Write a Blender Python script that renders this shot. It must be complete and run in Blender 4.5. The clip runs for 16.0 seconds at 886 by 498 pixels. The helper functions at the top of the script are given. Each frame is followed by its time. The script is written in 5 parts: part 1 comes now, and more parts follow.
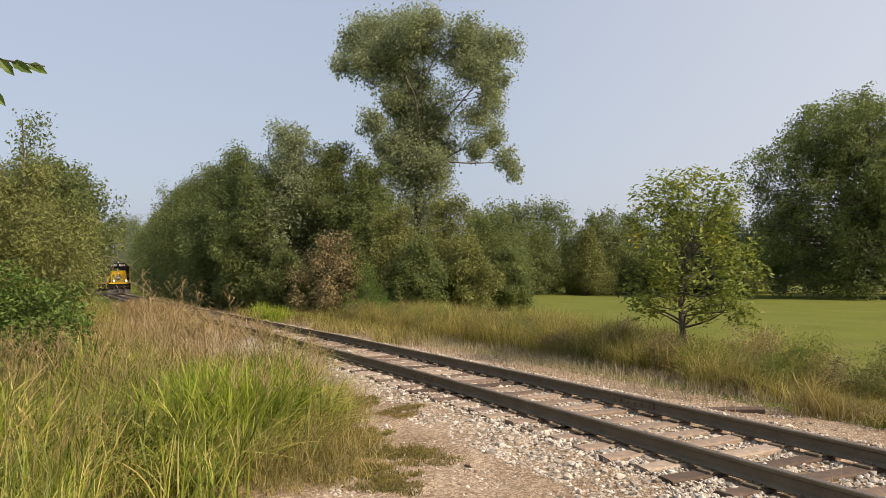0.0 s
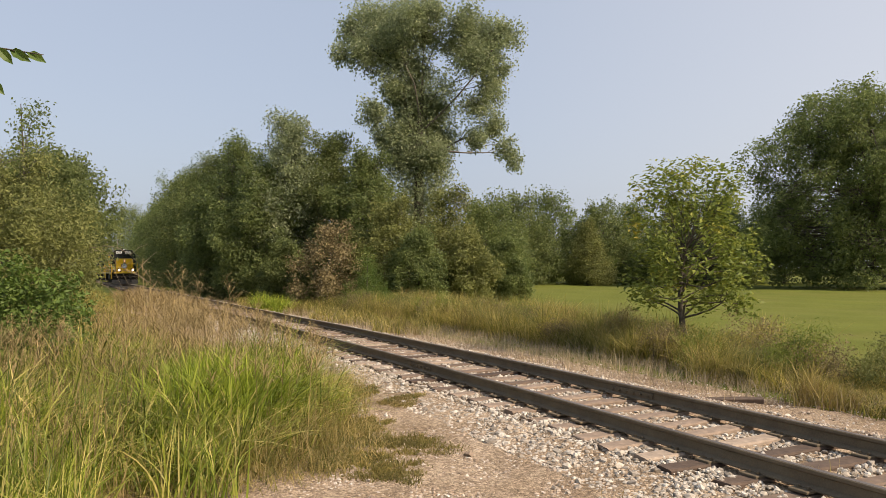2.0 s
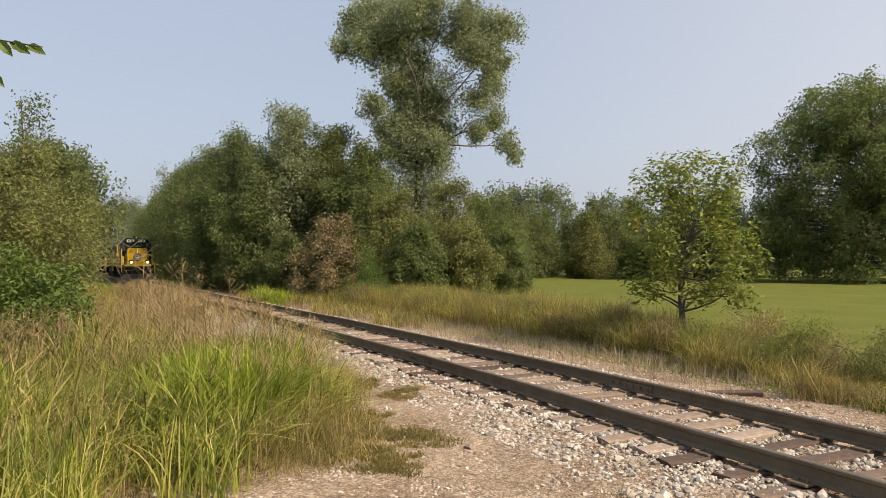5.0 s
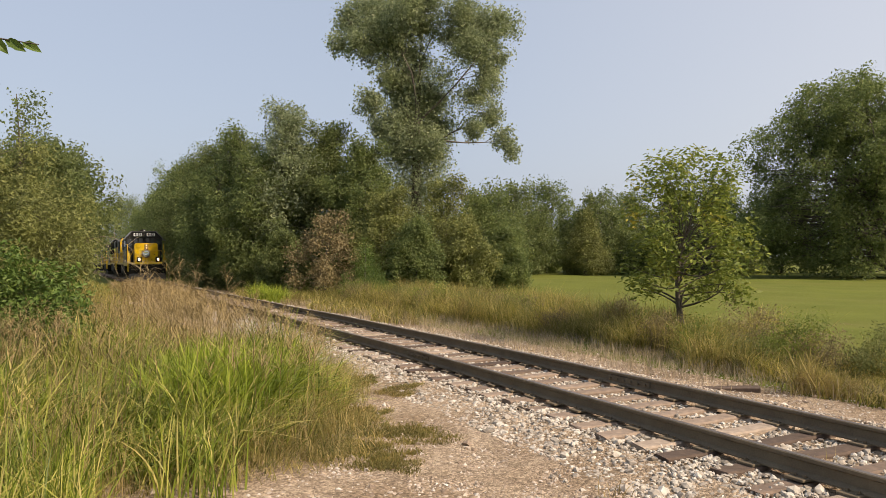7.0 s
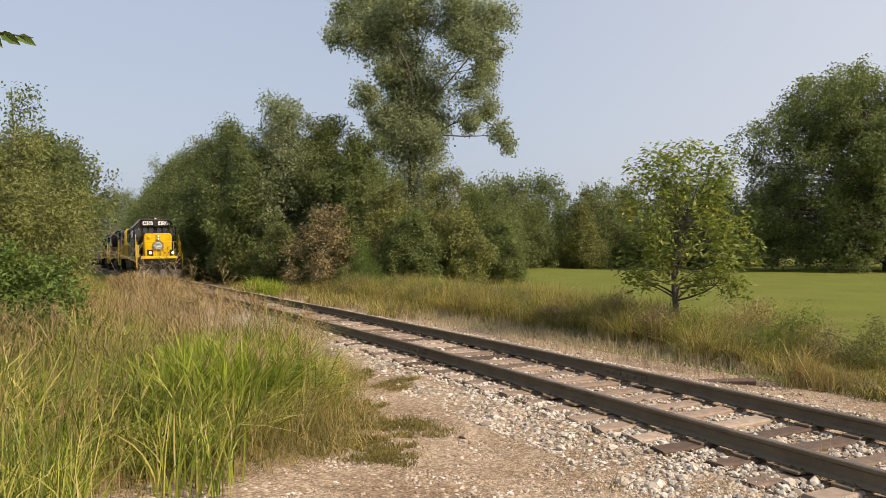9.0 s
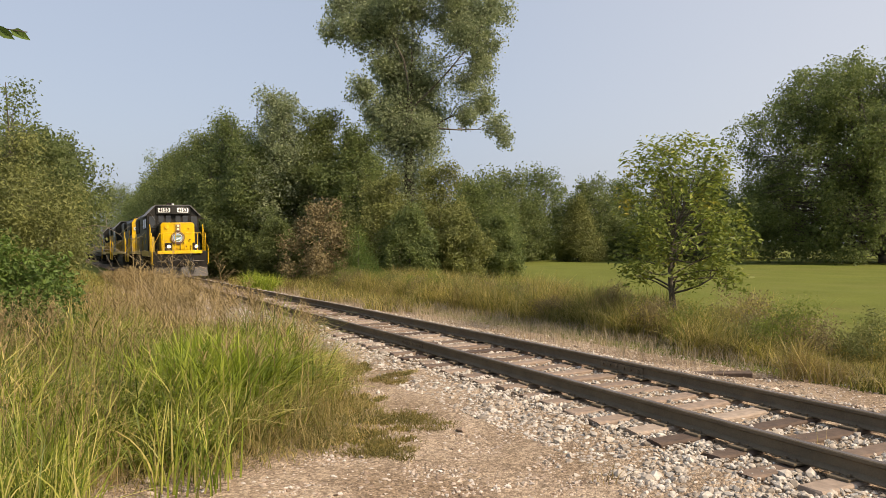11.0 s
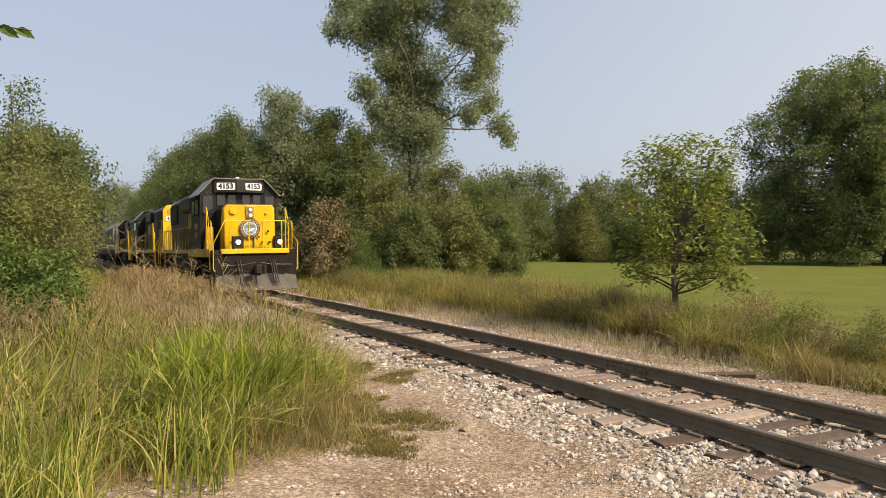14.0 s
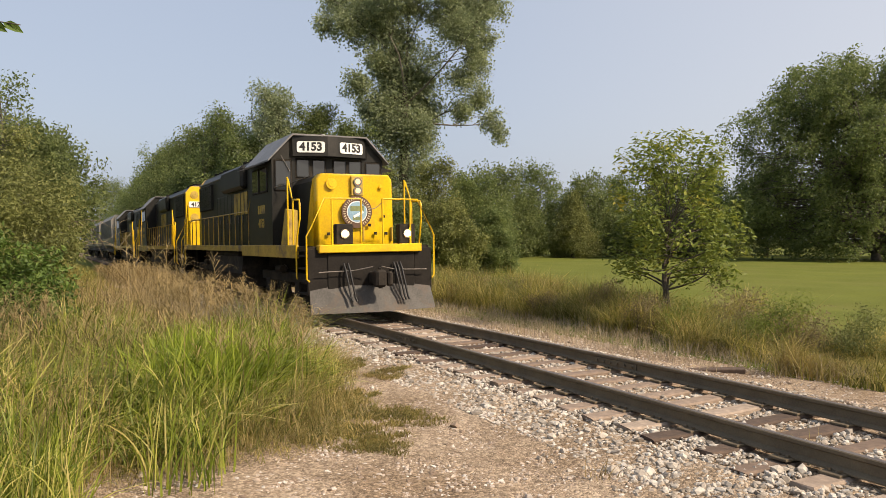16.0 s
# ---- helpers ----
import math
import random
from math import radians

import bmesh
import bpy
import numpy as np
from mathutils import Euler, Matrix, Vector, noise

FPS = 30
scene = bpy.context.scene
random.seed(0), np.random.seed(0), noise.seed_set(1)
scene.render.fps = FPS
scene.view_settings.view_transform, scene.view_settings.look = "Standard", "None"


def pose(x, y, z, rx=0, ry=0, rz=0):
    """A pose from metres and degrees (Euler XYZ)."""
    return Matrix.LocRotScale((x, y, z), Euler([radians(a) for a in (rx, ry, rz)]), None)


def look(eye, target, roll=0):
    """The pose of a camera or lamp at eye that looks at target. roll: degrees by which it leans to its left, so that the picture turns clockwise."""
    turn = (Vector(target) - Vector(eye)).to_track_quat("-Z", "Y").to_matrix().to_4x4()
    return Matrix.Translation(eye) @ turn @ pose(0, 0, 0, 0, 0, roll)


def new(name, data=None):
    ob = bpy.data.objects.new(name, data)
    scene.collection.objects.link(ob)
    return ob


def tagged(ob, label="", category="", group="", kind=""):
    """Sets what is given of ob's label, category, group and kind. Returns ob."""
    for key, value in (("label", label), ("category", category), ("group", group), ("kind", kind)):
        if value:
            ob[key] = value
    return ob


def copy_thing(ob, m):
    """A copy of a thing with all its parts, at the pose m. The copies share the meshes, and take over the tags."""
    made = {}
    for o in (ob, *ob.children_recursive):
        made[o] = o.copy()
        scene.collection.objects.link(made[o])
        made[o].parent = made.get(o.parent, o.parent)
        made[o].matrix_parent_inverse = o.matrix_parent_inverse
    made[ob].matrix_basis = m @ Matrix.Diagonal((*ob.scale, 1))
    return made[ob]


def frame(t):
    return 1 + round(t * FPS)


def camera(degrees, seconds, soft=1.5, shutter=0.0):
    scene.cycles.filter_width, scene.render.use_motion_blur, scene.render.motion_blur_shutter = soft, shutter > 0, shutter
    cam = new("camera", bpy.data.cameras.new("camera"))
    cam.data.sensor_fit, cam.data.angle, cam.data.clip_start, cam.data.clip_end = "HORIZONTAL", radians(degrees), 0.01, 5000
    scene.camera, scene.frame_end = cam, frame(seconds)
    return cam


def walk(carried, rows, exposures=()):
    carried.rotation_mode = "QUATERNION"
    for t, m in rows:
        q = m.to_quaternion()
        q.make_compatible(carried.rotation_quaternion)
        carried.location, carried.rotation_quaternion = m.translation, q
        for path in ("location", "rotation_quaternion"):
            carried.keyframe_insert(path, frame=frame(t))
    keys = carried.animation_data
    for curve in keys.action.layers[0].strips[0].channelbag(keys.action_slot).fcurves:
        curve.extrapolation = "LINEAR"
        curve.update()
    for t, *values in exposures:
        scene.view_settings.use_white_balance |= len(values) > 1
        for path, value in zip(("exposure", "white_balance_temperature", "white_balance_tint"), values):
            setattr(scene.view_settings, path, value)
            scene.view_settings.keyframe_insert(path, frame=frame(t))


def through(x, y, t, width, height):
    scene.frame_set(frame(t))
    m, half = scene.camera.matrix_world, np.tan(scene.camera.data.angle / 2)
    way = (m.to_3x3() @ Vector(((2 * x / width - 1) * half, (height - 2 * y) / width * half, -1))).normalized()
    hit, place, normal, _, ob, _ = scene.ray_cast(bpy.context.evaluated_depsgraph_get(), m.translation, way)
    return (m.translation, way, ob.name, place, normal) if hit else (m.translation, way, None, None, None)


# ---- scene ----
# ---------------------------------------------------------------- camera
EYE = (0.0, 0.0, 1.70)
cam = camera(60.0, 16.0, soft=0.65)
# seconds, yaw to the right, pitch up, lean to the left (degrees): a standing holder sways
SWAY = (
    (0, 0.000, 2.109, 0.000), (0.5, 0.072, 1.986, 0.046), (1, 0.101, 1.793, 0.044), (1.5, 0.063, 1.588, 0.094),
    (2, 0.017, 1.353, 0.088), (2.5, -0.024, 1.257, 0.126), (3, -0.037, 1.113, 0.181), (3.5, -0.053, 1.050, 0.133),
    (4, -0.039, 0.980, 0.212), (6.5, 0.127, 0.675, 0.024), (7, 0.186, 0.605, -0.014), (7.5, 0.238, 0.474, -0.001),
    (8, 0.257, 0.359, -0.053), (8.5, 0.337, 0.243, -0.090), (9, 0.444, 0.130, -0.090), (11.5, 0.711, -0.366, -0.317),
    (12, 0.684, -0.356, -0.244), (12.5, 0.606, -0.353, -0.213), (13, 0.595, -0.322, -0.179), (13.5, 0.457, -0.381, -0.189),
    (14, 0.452, -0.359, -0.108), (14.5, 0.470, -0.482, -0.125), (15, 0.569, -0.538, -0.065), (15.5, 0.763, -0.634, -0.051),
    (16, 1.093, -0.661, -0.076))
walk(cam, [(t, pose(*EYE, 90 + p, 0, -y) @ pose(0, 0, 0, 0, 0, r)) for t, y, p, r in SWAY], exposures=((0, 0.95, 7900, 16), (16, 0.95, 7900, 16)))

# ---------------------------------------------------------------- sky and sun
SUN_TO = Vector((0.75, -0.50, 0.78)).normalized()     # towards the sun
world = bpy.data.worlds.new("sky")
scene.world = world
world.use_nodes = True
wn = world.node_tree.nodes
sky = wn.new("ShaderNodeTexSky")
sky.sky_type = 'NISHITA'
sky.sun_disc = False
sky.sun_elevation = math.asin(SUN_TO.z)
sky.sun_rotation = math.atan2(SUN_TO.x, SUN_TO.y)
sky.air_density, sky.dust_density, sky.ozone_density = 1.0, 3.6, 1.6
wn["Background"].inputs["Strength"].default_value = 0.128
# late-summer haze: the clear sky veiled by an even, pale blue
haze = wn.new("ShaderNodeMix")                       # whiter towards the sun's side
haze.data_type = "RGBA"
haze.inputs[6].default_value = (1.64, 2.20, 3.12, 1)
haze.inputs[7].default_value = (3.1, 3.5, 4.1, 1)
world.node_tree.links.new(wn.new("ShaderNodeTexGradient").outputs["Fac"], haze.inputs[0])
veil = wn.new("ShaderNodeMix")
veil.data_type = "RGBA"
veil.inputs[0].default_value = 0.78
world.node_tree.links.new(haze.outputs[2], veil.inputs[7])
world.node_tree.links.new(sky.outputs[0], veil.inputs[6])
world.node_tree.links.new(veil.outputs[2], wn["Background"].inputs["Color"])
sun = new("sun", bpy.data.lights.new("sun", 'SUN'))
sun.data.energy = 2.85
sun.data.angle = radians(3.0)
sun.data.color = (1.0, 0.93, 0.82)
sun.matrix_world = look((0, 0, 60), Vector((0, 0, 60)) - SUN_TO)


# ---------------------------------------------------------------- materials
def nodes_of(name):
    m = bpy.data.materials.new(name)
    m.use_nodes = True
    nt = m.node_tree
    return m, nt, nt.nodes["Principled BSDF"]


def ramp(nt, source, stops):
    r = nt.nodes.new("ShaderNodeValToRGB")
    el = r.color_ramp.elements
    while len(el) < len(stops):
        el.new(0.5)
    for e, (p, c) in zip(el, stops):
        e.position, e.color = p, (*c, 1)
    nt.links.new(source, r.inputs[0])
    return r.outputs[0]


def noise_of(nt, scale, detail=4, rough=0.6, coords="Object"):
    c = nt.nodes.new("ShaderNodeTexCoord")
    n = nt.nodes.new("ShaderNodeTexNoise")
    n.inputs["Scale"].default_value, n.inputs["Detail"].default_value, n.inputs["Roughness"].default_value = scale, detail, rough
    nt.links.new(c.outputs[coords], n.inputs["Vector"])
    return n.outputs["Fac"]


def mix(nt, fac, a, b, mode="MIX"):
    m = nt.nodes.new("ShaderNodeMix")
    m.data_type, m.blend_type = "RGBA", mode
    for sock, v in ((m.inputs[0], fac), (m.inputs[6], a), (m.inputs[7], b)):
        if isinstance(v, (int, float)):
            sock.default_value = v
        elif isinstance(v, tuple):
            sock.default_value = (*v, 1)
        else:
            nt.links.new(v, sock)
    return m.outputs[2]


def surface(name, dark, light, scale=3.0, fine=40.0, rough=0.8, metal=0.0, bump=0.15, depth=0.01, contrast=0.5, stain=None, stain_scale=0.7, spec=0.5):
    """Two scales of colour variation, optional stains, fine relief."""
    m, nt, b = nodes_of(name)
    big, small = noise_of(nt, scale), noise_of(nt, fine, 3)
    lo, hi = 0.5 - 0.5 * contrast * 0.6, 0.5 + 0.5 * contrast * 0.6
    c1 = ramp(nt, big, [(lo, dark), (hi, light)])
    c2 = ramp(nt, small, [(0.3, tuple(0.75 * v for v in dark)), (0.7, tuple(min(1, 1.15 * v) for v in light))])
    col = mix(nt, 0.4, c1, c2)
    if stain:
        s = ramp(nt, noise_of(nt, stain_scale, 6, 0.7), [(0.5, (0, 0, 0)), (0.66, (1, 1, 1))])
        col = mix(nt, s, col, stain)
    nt.links.new(col, b.inputs["Base Color"])
    b.inputs["Roughness"].default_value, b.inputs["Metallic"].default_value = rough, metal
    b.inputs["Specular IOR Level"].default_value = spec
    if bump:
        bp = nt.nodes.new("ShaderNodeBump")
        bp.inputs["Strength"].default_value, bp.inputs["Distance"].default_value = bump, depth
        nt.links.new(small, bp.inputs["Height"])
        nt.links.new(bp.outputs[0], b.inputs["Normal"])
    return m


def piece_surface(name, stops, fine=30.0, rough=0.85, bump=0.3, depth=0.01, island=False):
    """Pieces that differ from one to the next."""
    m, nt, b = nodes_of(name)
    if island:
        rnd = nt.nodes.new("ShaderNodeNewGeometry").outputs["Random Per Island"]
    else:
        rnd = nt.nodes.new("ShaderNodeObjectInfo").outputs["Random"]
    c = ramp(nt, rnd, stops)
    small = noise_of(nt, fine, 4)
    g = ramp(nt, small, [(0.25, (0.55, 0.55, 0.55)), (0.7, (1.0, 1.0, 1.0))])
    nt.links.new(mix(nt, 1.0, c, g, "MULTIPLY"), b.inputs["Base Color"])
    b.inputs["Roughness"].default_value = rough
    bp = nt.nodes.new("ShaderNodeBump")
    bp.inputs["Strength"].default_value, bp.inputs["Distance"].default_value = bump, depth
    nt.links.new(small, bp.inputs["Height"])
    nt.links.new(bp.outputs[0], b.inputs["Normal"])
    return m


def leaf(name, stops, patch=0.35, through=0.3, rough=0.55, tint=None, tint_at=(0.55, 0.7), even=0.3):
    """Leaves: each its own shade, patches of tone, light shining through."""
    m, nt, b = nodes_of(name)
    rnd = nt.nodes.new("ShaderNodeNewGeometry").outputs["Random Per Island"]
    c = ramp(nt, rnd, stops)
    mid = tuple(sum(s[1][q] for s in stops) / len(stops) for q in range(3))
    c = mix(nt, even, c, mid)
    n = noise_of(nt, patch * 2.5, 4)
    c = mix(nt, 1.0, c, ramp(nt, n, [(0.3, (0.70, 0.72, 0.70)), (0.7, (1.35, 1.28, 1.1))]), "MULTIPLY")
    if tint:
        c = mix(nt, ramp(nt, noise_of(nt, patch * 1.7, 3), [(tint_at[0], (0, 0, 0)), (tint_at[1], (1, 1, 1))]), c, tint)
    nt.links.new(c, b.inputs["Base Color"])
    b.inputs["Roughness"].default_value = rough
    b.inputs["Specular IOR Level"].default_value = 0.35
    tr = nt.nodes.new("ShaderNodeBsdfTranslucent")
    nt.links.new(c, tr.inputs["Color"])
    ms = nt.nodes.new("ShaderNodeMixShader")
    ms.inputs[0].default_value = through
    nt.links.new(b.outputs[0], ms.inputs[1])
    nt.links.new(tr.outputs[0], ms.inputs[2])
    nt.links.new(ms.outputs[0], nt.nodes["Material Output"].inputs["Surface"])
    return m


def glow(name, colour, strength):
    m, nt, b = nodes_of(name)
    b.inputs["Base Color"].default_value = (*colour, 1)
    b.inputs["Emission Color"].default_value = (*colour, 1)
    b.inputs["Emission Strength"].default_value = strength
    return m


M_SOIL = surface("field_grass", (0.095, 0.115, 0.022), (0.135, 0.152, 0.031), 0.25, 9.0, 0.95, bump=0.6, depth=0.05, stain=(0.13, 0.135, 0.035), stain_scale=0.12, spec=0.1)
def gravel_surface():
    """Crushed stone: small chips, each its own tone, over broad dusty patches."""
    m, nt, b = nodes_of("gravel_bed")
    c = nt.nodes.new("ShaderNodeTexCoord")
    chips = []
    for scale in (55.0, 24.0):
        v = nt.nodes.new("ShaderNodeTexVoronoi")
        v.inputs["Scale"].default_value = scale
        nt.links.new(c.outputs["Object"], v.inputs["Vector"])
        chips.append(v)
    broad = ramp(nt, noise_of(nt, 0.9, 5), [(0.35, (0.235, 0.178, 0.122)), (0.65, (0.385, 0.315, 0.238))])
    tone = ramp(nt, chips[0].outputs["Color"], [(0.15, (0.55, 0.52, 0.50)), (0.55, (1.0, 0.98, 0.95)), (0.9, (1.5, 1.45, 1.4))])
    tone2 = ramp(nt, chips[1].outputs["Color"], [(0.2, (0.75, 0.72, 0.70)), (0.8, (1.2, 1.2, 1.2))])
    col = mix(nt, 1.0, mix(nt, 1.0, broad, tone, "MULTIPLY"), tone2, "MULTIPLY")
    dirt = ramp(nt, noise_of(nt, 0.45, 6, 0.7), [(0.52, (0, 0, 0)), (0.68, (0.6, 0.6, 0.6))])
    nt.links.new(mix(nt, dirt, col, (0.24, 0.165, 0.10)), b.inputs["Base Color"])
    b.inputs["Roughness"].default_value, b.inputs["Specular IOR Level"].default_value = 0.95, 0.2
    bp = nt.nodes.new("ShaderNodeBump")
    bp.inputs["Strength"].default_value, bp.inputs["Distance"].default_value = 1.0, 0.012
    bp.invert = True
    nt.links.new(chips[0].outputs["Distance"], bp.inputs["Height"])
    nt.links.new(bp.outputs[0], b.inputs["Normal"])
    return m


M_GRAVEL = gravel_surface()
M_STONE = piece_surface("limestone", [(0.0, (0.22, 0.185, 0.145)), (0.3, (0.40, 0.35, 0.29)), (0.7, (0.52, 0.47, 0.40)), (1.0, (0.66, 0.62, 0.55))], 25, island=True)
M_STONE_ONE = piece_surface("limestone_single", [(0.0, (0.22, 0.185, 0.145)), (0.3, (0.40, 0.35, 0.29)), (0.7, (0.52, 0.47, 0.40)), (1.0, (0.66, 0.62, 0.55))], 25)
M_PEBBLE = piece_surface("pink_gravel", [(0.0, (0.22, 0.155, 0.11)), (0.4, (0.40, 0.315, 0.24)), (0.8, (0.54, 0.46, 0.38)), (1.0, (0.70, 0.65, 0.59))], 30, island=True)
M_TIE = piece_surface("weathered_oak", [(0.0, (0.075, 0.048, 0.034)), (0.4, (0.19, 0.135, 0.10)), (0.75, (0.30, 0.225, 0.17)), (1.0, (0.40, 0.32, 0.25))], 9.0, 0.9, 0.6, 0.02)
M_RUST = surface("rusted_rail", (0.095, 0.072, 0.045), (0.155, 0.12, 0.075), 4.0, 60.0, 0.8, 0.0, 0.2, 0.003)
M_RAILTOP = surface("worn_railhead", (0.13, 0.10, 0.085), (0.24, 0.20, 0.17), 2.0, 50.0, 0.45, 0.7, 0.05, 0.001)
M_BARK = surface("bark", (0.055, 0.045, 0.035), (0.14, 0.12, 0.095), 3.0, 25.0, 0.95, bump=0.8, depth=0.03)
G = lambda *v: v
# M_LEAF_DARK has its blue lifted so the colour stands in for haze
M_LEAF_DARK = leaf("leaf_dark", [(0, G(0.095, 0.125, 0.048)), (0.6, G(0.155, 0.20, 0.075)), (1, G(0.225, 0.27, 0.11))], 0.25, 0.58, tint=(0.13, 0.10, 0.04), tint_at=(0.66, 0.82))
M_LEAF_MID = leaf("leaf_mid", [(0, G(0.10, 0.14, 0.055)), (0.6, G(0.165, 0.22, 0.082)), (1, G(0.24, 0.29, 0.115))], 0.3, 0.58)
M_LEAF_OLIVE = leaf("leaf_olive", [(0, G(0.125, 0.15, 0.05)), (0.6, G(0.20, 0.225, 0.08)), (1, G(0.29, 0.305, 0.12))], 0.5, 0.48, tint=(0.19, 0.155, 0.05), tint_at=(0.66, 0.82))
M_LEAF_SILVER = leaf("leaf_cottonwood", [(0, G(0.16, 0.205, 0.115)), (0.6, G(0.26, 0.315, 0.185)), (1, G(0.40, 0.45, 0.30))], 0.3, 0.58, rough=0.4)
M_LEAF_YELLOW = leaf("leaf_yellowing", [(0, G(0.115, 0.165, 0.04)), (0.7, G(0.19, 0.255, 0.06)), (1, G(0.34, 0.36, 0.085))], 0.6, 0.45, tint=(0.36, 0.29, 0.04), tint_at=(0.60, 0.72))
M_LEAF_VINE = leaf("leaf_vine", [(0, G(0.05, 0.095, 0.02)), (0.6, G(0.09, 0.155, 0.03)), (1, G(0.145, 0.21, 0.05))], 0.8, 0.3)
M_LEAF_BROWN = leaf("leaf_dry", [(0, G(0.14, 0.115, 0.06)), (0.6, G(0.23, 0.19, 0.105)), (1, G(0.33, 0.275, 0.16))], 0.8, 0.35)
M_GRASS = leaf("tall_grass", [(0, G(0.05, 0.08, 0.011)), (0.35, G(0.155, 0.21, 0.028)), (0.7, G(0.29, 0.33, 0.06)), (1, G(0.56, 0.48, 0.20))], 0.5, 0.35, 0.5, even=0.0)
M_GRASS_DRY = leaf("dry_grass", [(0, G(0.07, 0.085, 0.02)), (0.25, G(0.18, 0.18, 0.045)), (0.55, G(0.32, 0.25, 0.09)), (1, G(0.52, 0.42, 0.22))], 0.35, 0.4, 0.6, tint=(0.25, 0.155, 0.06), tint_at=(0.62, 0.8), even=0.0)
M_STRIP = leaf("weedy_grass", [(0, G(0.10, 0.11, 0.028)), (0.35, G(0.23, 0.23, 0.055)), (0.7, G(0.40, 0.345, 0.11)), (1, G(0.60, 0.50, 0.25))], 0.35, 0.55, 0.6, tint=(0.24, 0.175, 0.07), tint_at=(0.52, 0.68), even=0.0)
M_GRASS_GREY = leaf("grey_straw", [(0, G(0.20, 0.16, 0.11)), (0.6, G(0.34, 0.28, 0.20)), (1, G(0.46, 0.40, 0.31))], 0.5, 0.2, 0.7)
M_GRASS_LUSH = leaf("lush_grass", [(0, G(0.12, 0.18, 0.02)), (0.5, G(0.24, 0.33, 0.042)), (1, G(0.40, 0.45, 0.085))], 0.8, 0.4, 0.45, even=0.1)
M_WEED = leaf("creeping_weed", [(0, G(0.09, 0.085, 0.022)), (0.6, G(0.17, 0.15, 0.045)), (1, G(0.27, 0.21, 0.09))], 0.8, 0.3, 0.7, even=0.1)
M_SEED = leaf("seed_head", [(0, G(0.19, 0.14, 0.07)), (0.6, G(0.29, 0.22, 0.11)), (1, G(0.4, 0.31, 0.17))], 0.5, 0.25, 0.8)


# ---------------------------------------------------------------- building helpers
def link_mesh(name, verts, faces, material, parent=None, smooth=False):
    me = bpy.data.meshes.new(name)
    me.from_pydata(verts.tolist() if hasattr(verts, "tolist") else verts, [], faces.tolist() if hasattr(faces, "tolist") else faces)
    if material is not None:
        for mm in (material if isinstance(material, (list, tuple)) else (material,)):
            me.materials.append(mm)
    if smooth:
        me.polygons.foreach_set("use_smooth", [True] * len(me.polygons))
    ob = new(name, me)
    ob.parent = parent
    return ob


def part(name, bm, material, parent, label="", smooth=False):
    me = bpy.data.meshes.new(name)
    bm.to_mesh(me)
    bm.free()
    for mm in (material if isinstance(material, (list, tuple)) else (material,)):
        me.materials.append(mm)
    if smooth:
        me.polygons.foreach_set("use_smooth", [True] * len(me.polygons))
    ob = new(name, me)
    ob.parent = parent
    return tagged(ob, label)


# the track's fall (rail tops at z = 0 near the camera) and its centre line: x as a function of y
def rail_z(y):
    y = np.minimum(np.asarray(y, float), 170.0)
    return np.where(y < 17, 0.0, np.where(y < 27, -0.0075 * (y - 17) ** 2 / 20, -0.0075 * (y - 22)))


def track_x(y):
    k = 1 - float(rail_z(y)) / 1.7
    v = y / k
    if v < 0:
        return 7.0 - 0.4475 * v
    if v < 25:
        return k * (7.0 - 0.4475 * v - 0.00154 * v * v)
    return k * (-5.15 - 0.5245 * (v - 25))


_ys = np.arange(-90, 420, 0.25)
_xs = np.array([track_x(v) for v in _ys])
_ss = np.concatenate([[0], np.cumsum(np.hypot(np.diff(_xs), np.diff(_ys)))])
_ss -= np.interp(0, _ys, _ss)


def along(s, d=0.0):
    """A point s metres along the track, d metres to its far side, and the heading."""
    y = np.interp(s, _ss, _ys)
    x = np.interp(s, _ss, _xs)
    y2, y1 = np.interp(s + 0.5, _ss, _ys), np.interp(s - 0.5, _ss, _ys)
    x2, x1 = np.interp(s + 0.5, _ss, _xs), np.interp(s - 0.5, _ss, _xs)
    dx, dy = x2 - x1, y2 - y1
    n = np.hypot(dx, dy)
    dx, dy = dx / n, dy / n
    return x + dy * d, y - dx * d, dx, dy


def s_of(y):
    return float(np.interp(y, _ys, _ss))


def offset_of(x, y):
    """Distance from the centre line; positive on the far side."""
    x, y = np.asarray(x, float), np.asarray(y, float)
    tx = np.interp(y, _ys, _xs)
    sl = np.interp(y, _ys[:-1] + 0.125, np.diff(_xs) / np.diff(_ys))
    return (x - tx) / np.sqrt(1 + sl * sl)


PROFILE_D = (-60, -14, -5, -3.0, -2.0, -1.5, -1.2, 1.2, 1.5, 2.1, 3.2, 6.0, 14, 60)
PROFILE_Z = (-0.2, -0.15, -0.24, -0.33, -0.31, -0.25, -0.232, -0.222, -0.23, -0.28, -0.55, -0.62, -0.50, -0.50)


def ground_z(x, y):
    d = offset_of(x, y)
    z = np.interp(d, PROFILE_D, PROFILE_Z)
    far = np.clip((np.abs(d) - 3) / 6, 0, 1)
    z = z + rail_z(y) * np.clip((15 - d) / 9, 0, 1)
    return z + far * (0.05 * np.sin(x * 0.31 + 1) * np.cos(y * 0.23) + 0.03 * np.sin(x * 0.9 + y * 0.7))
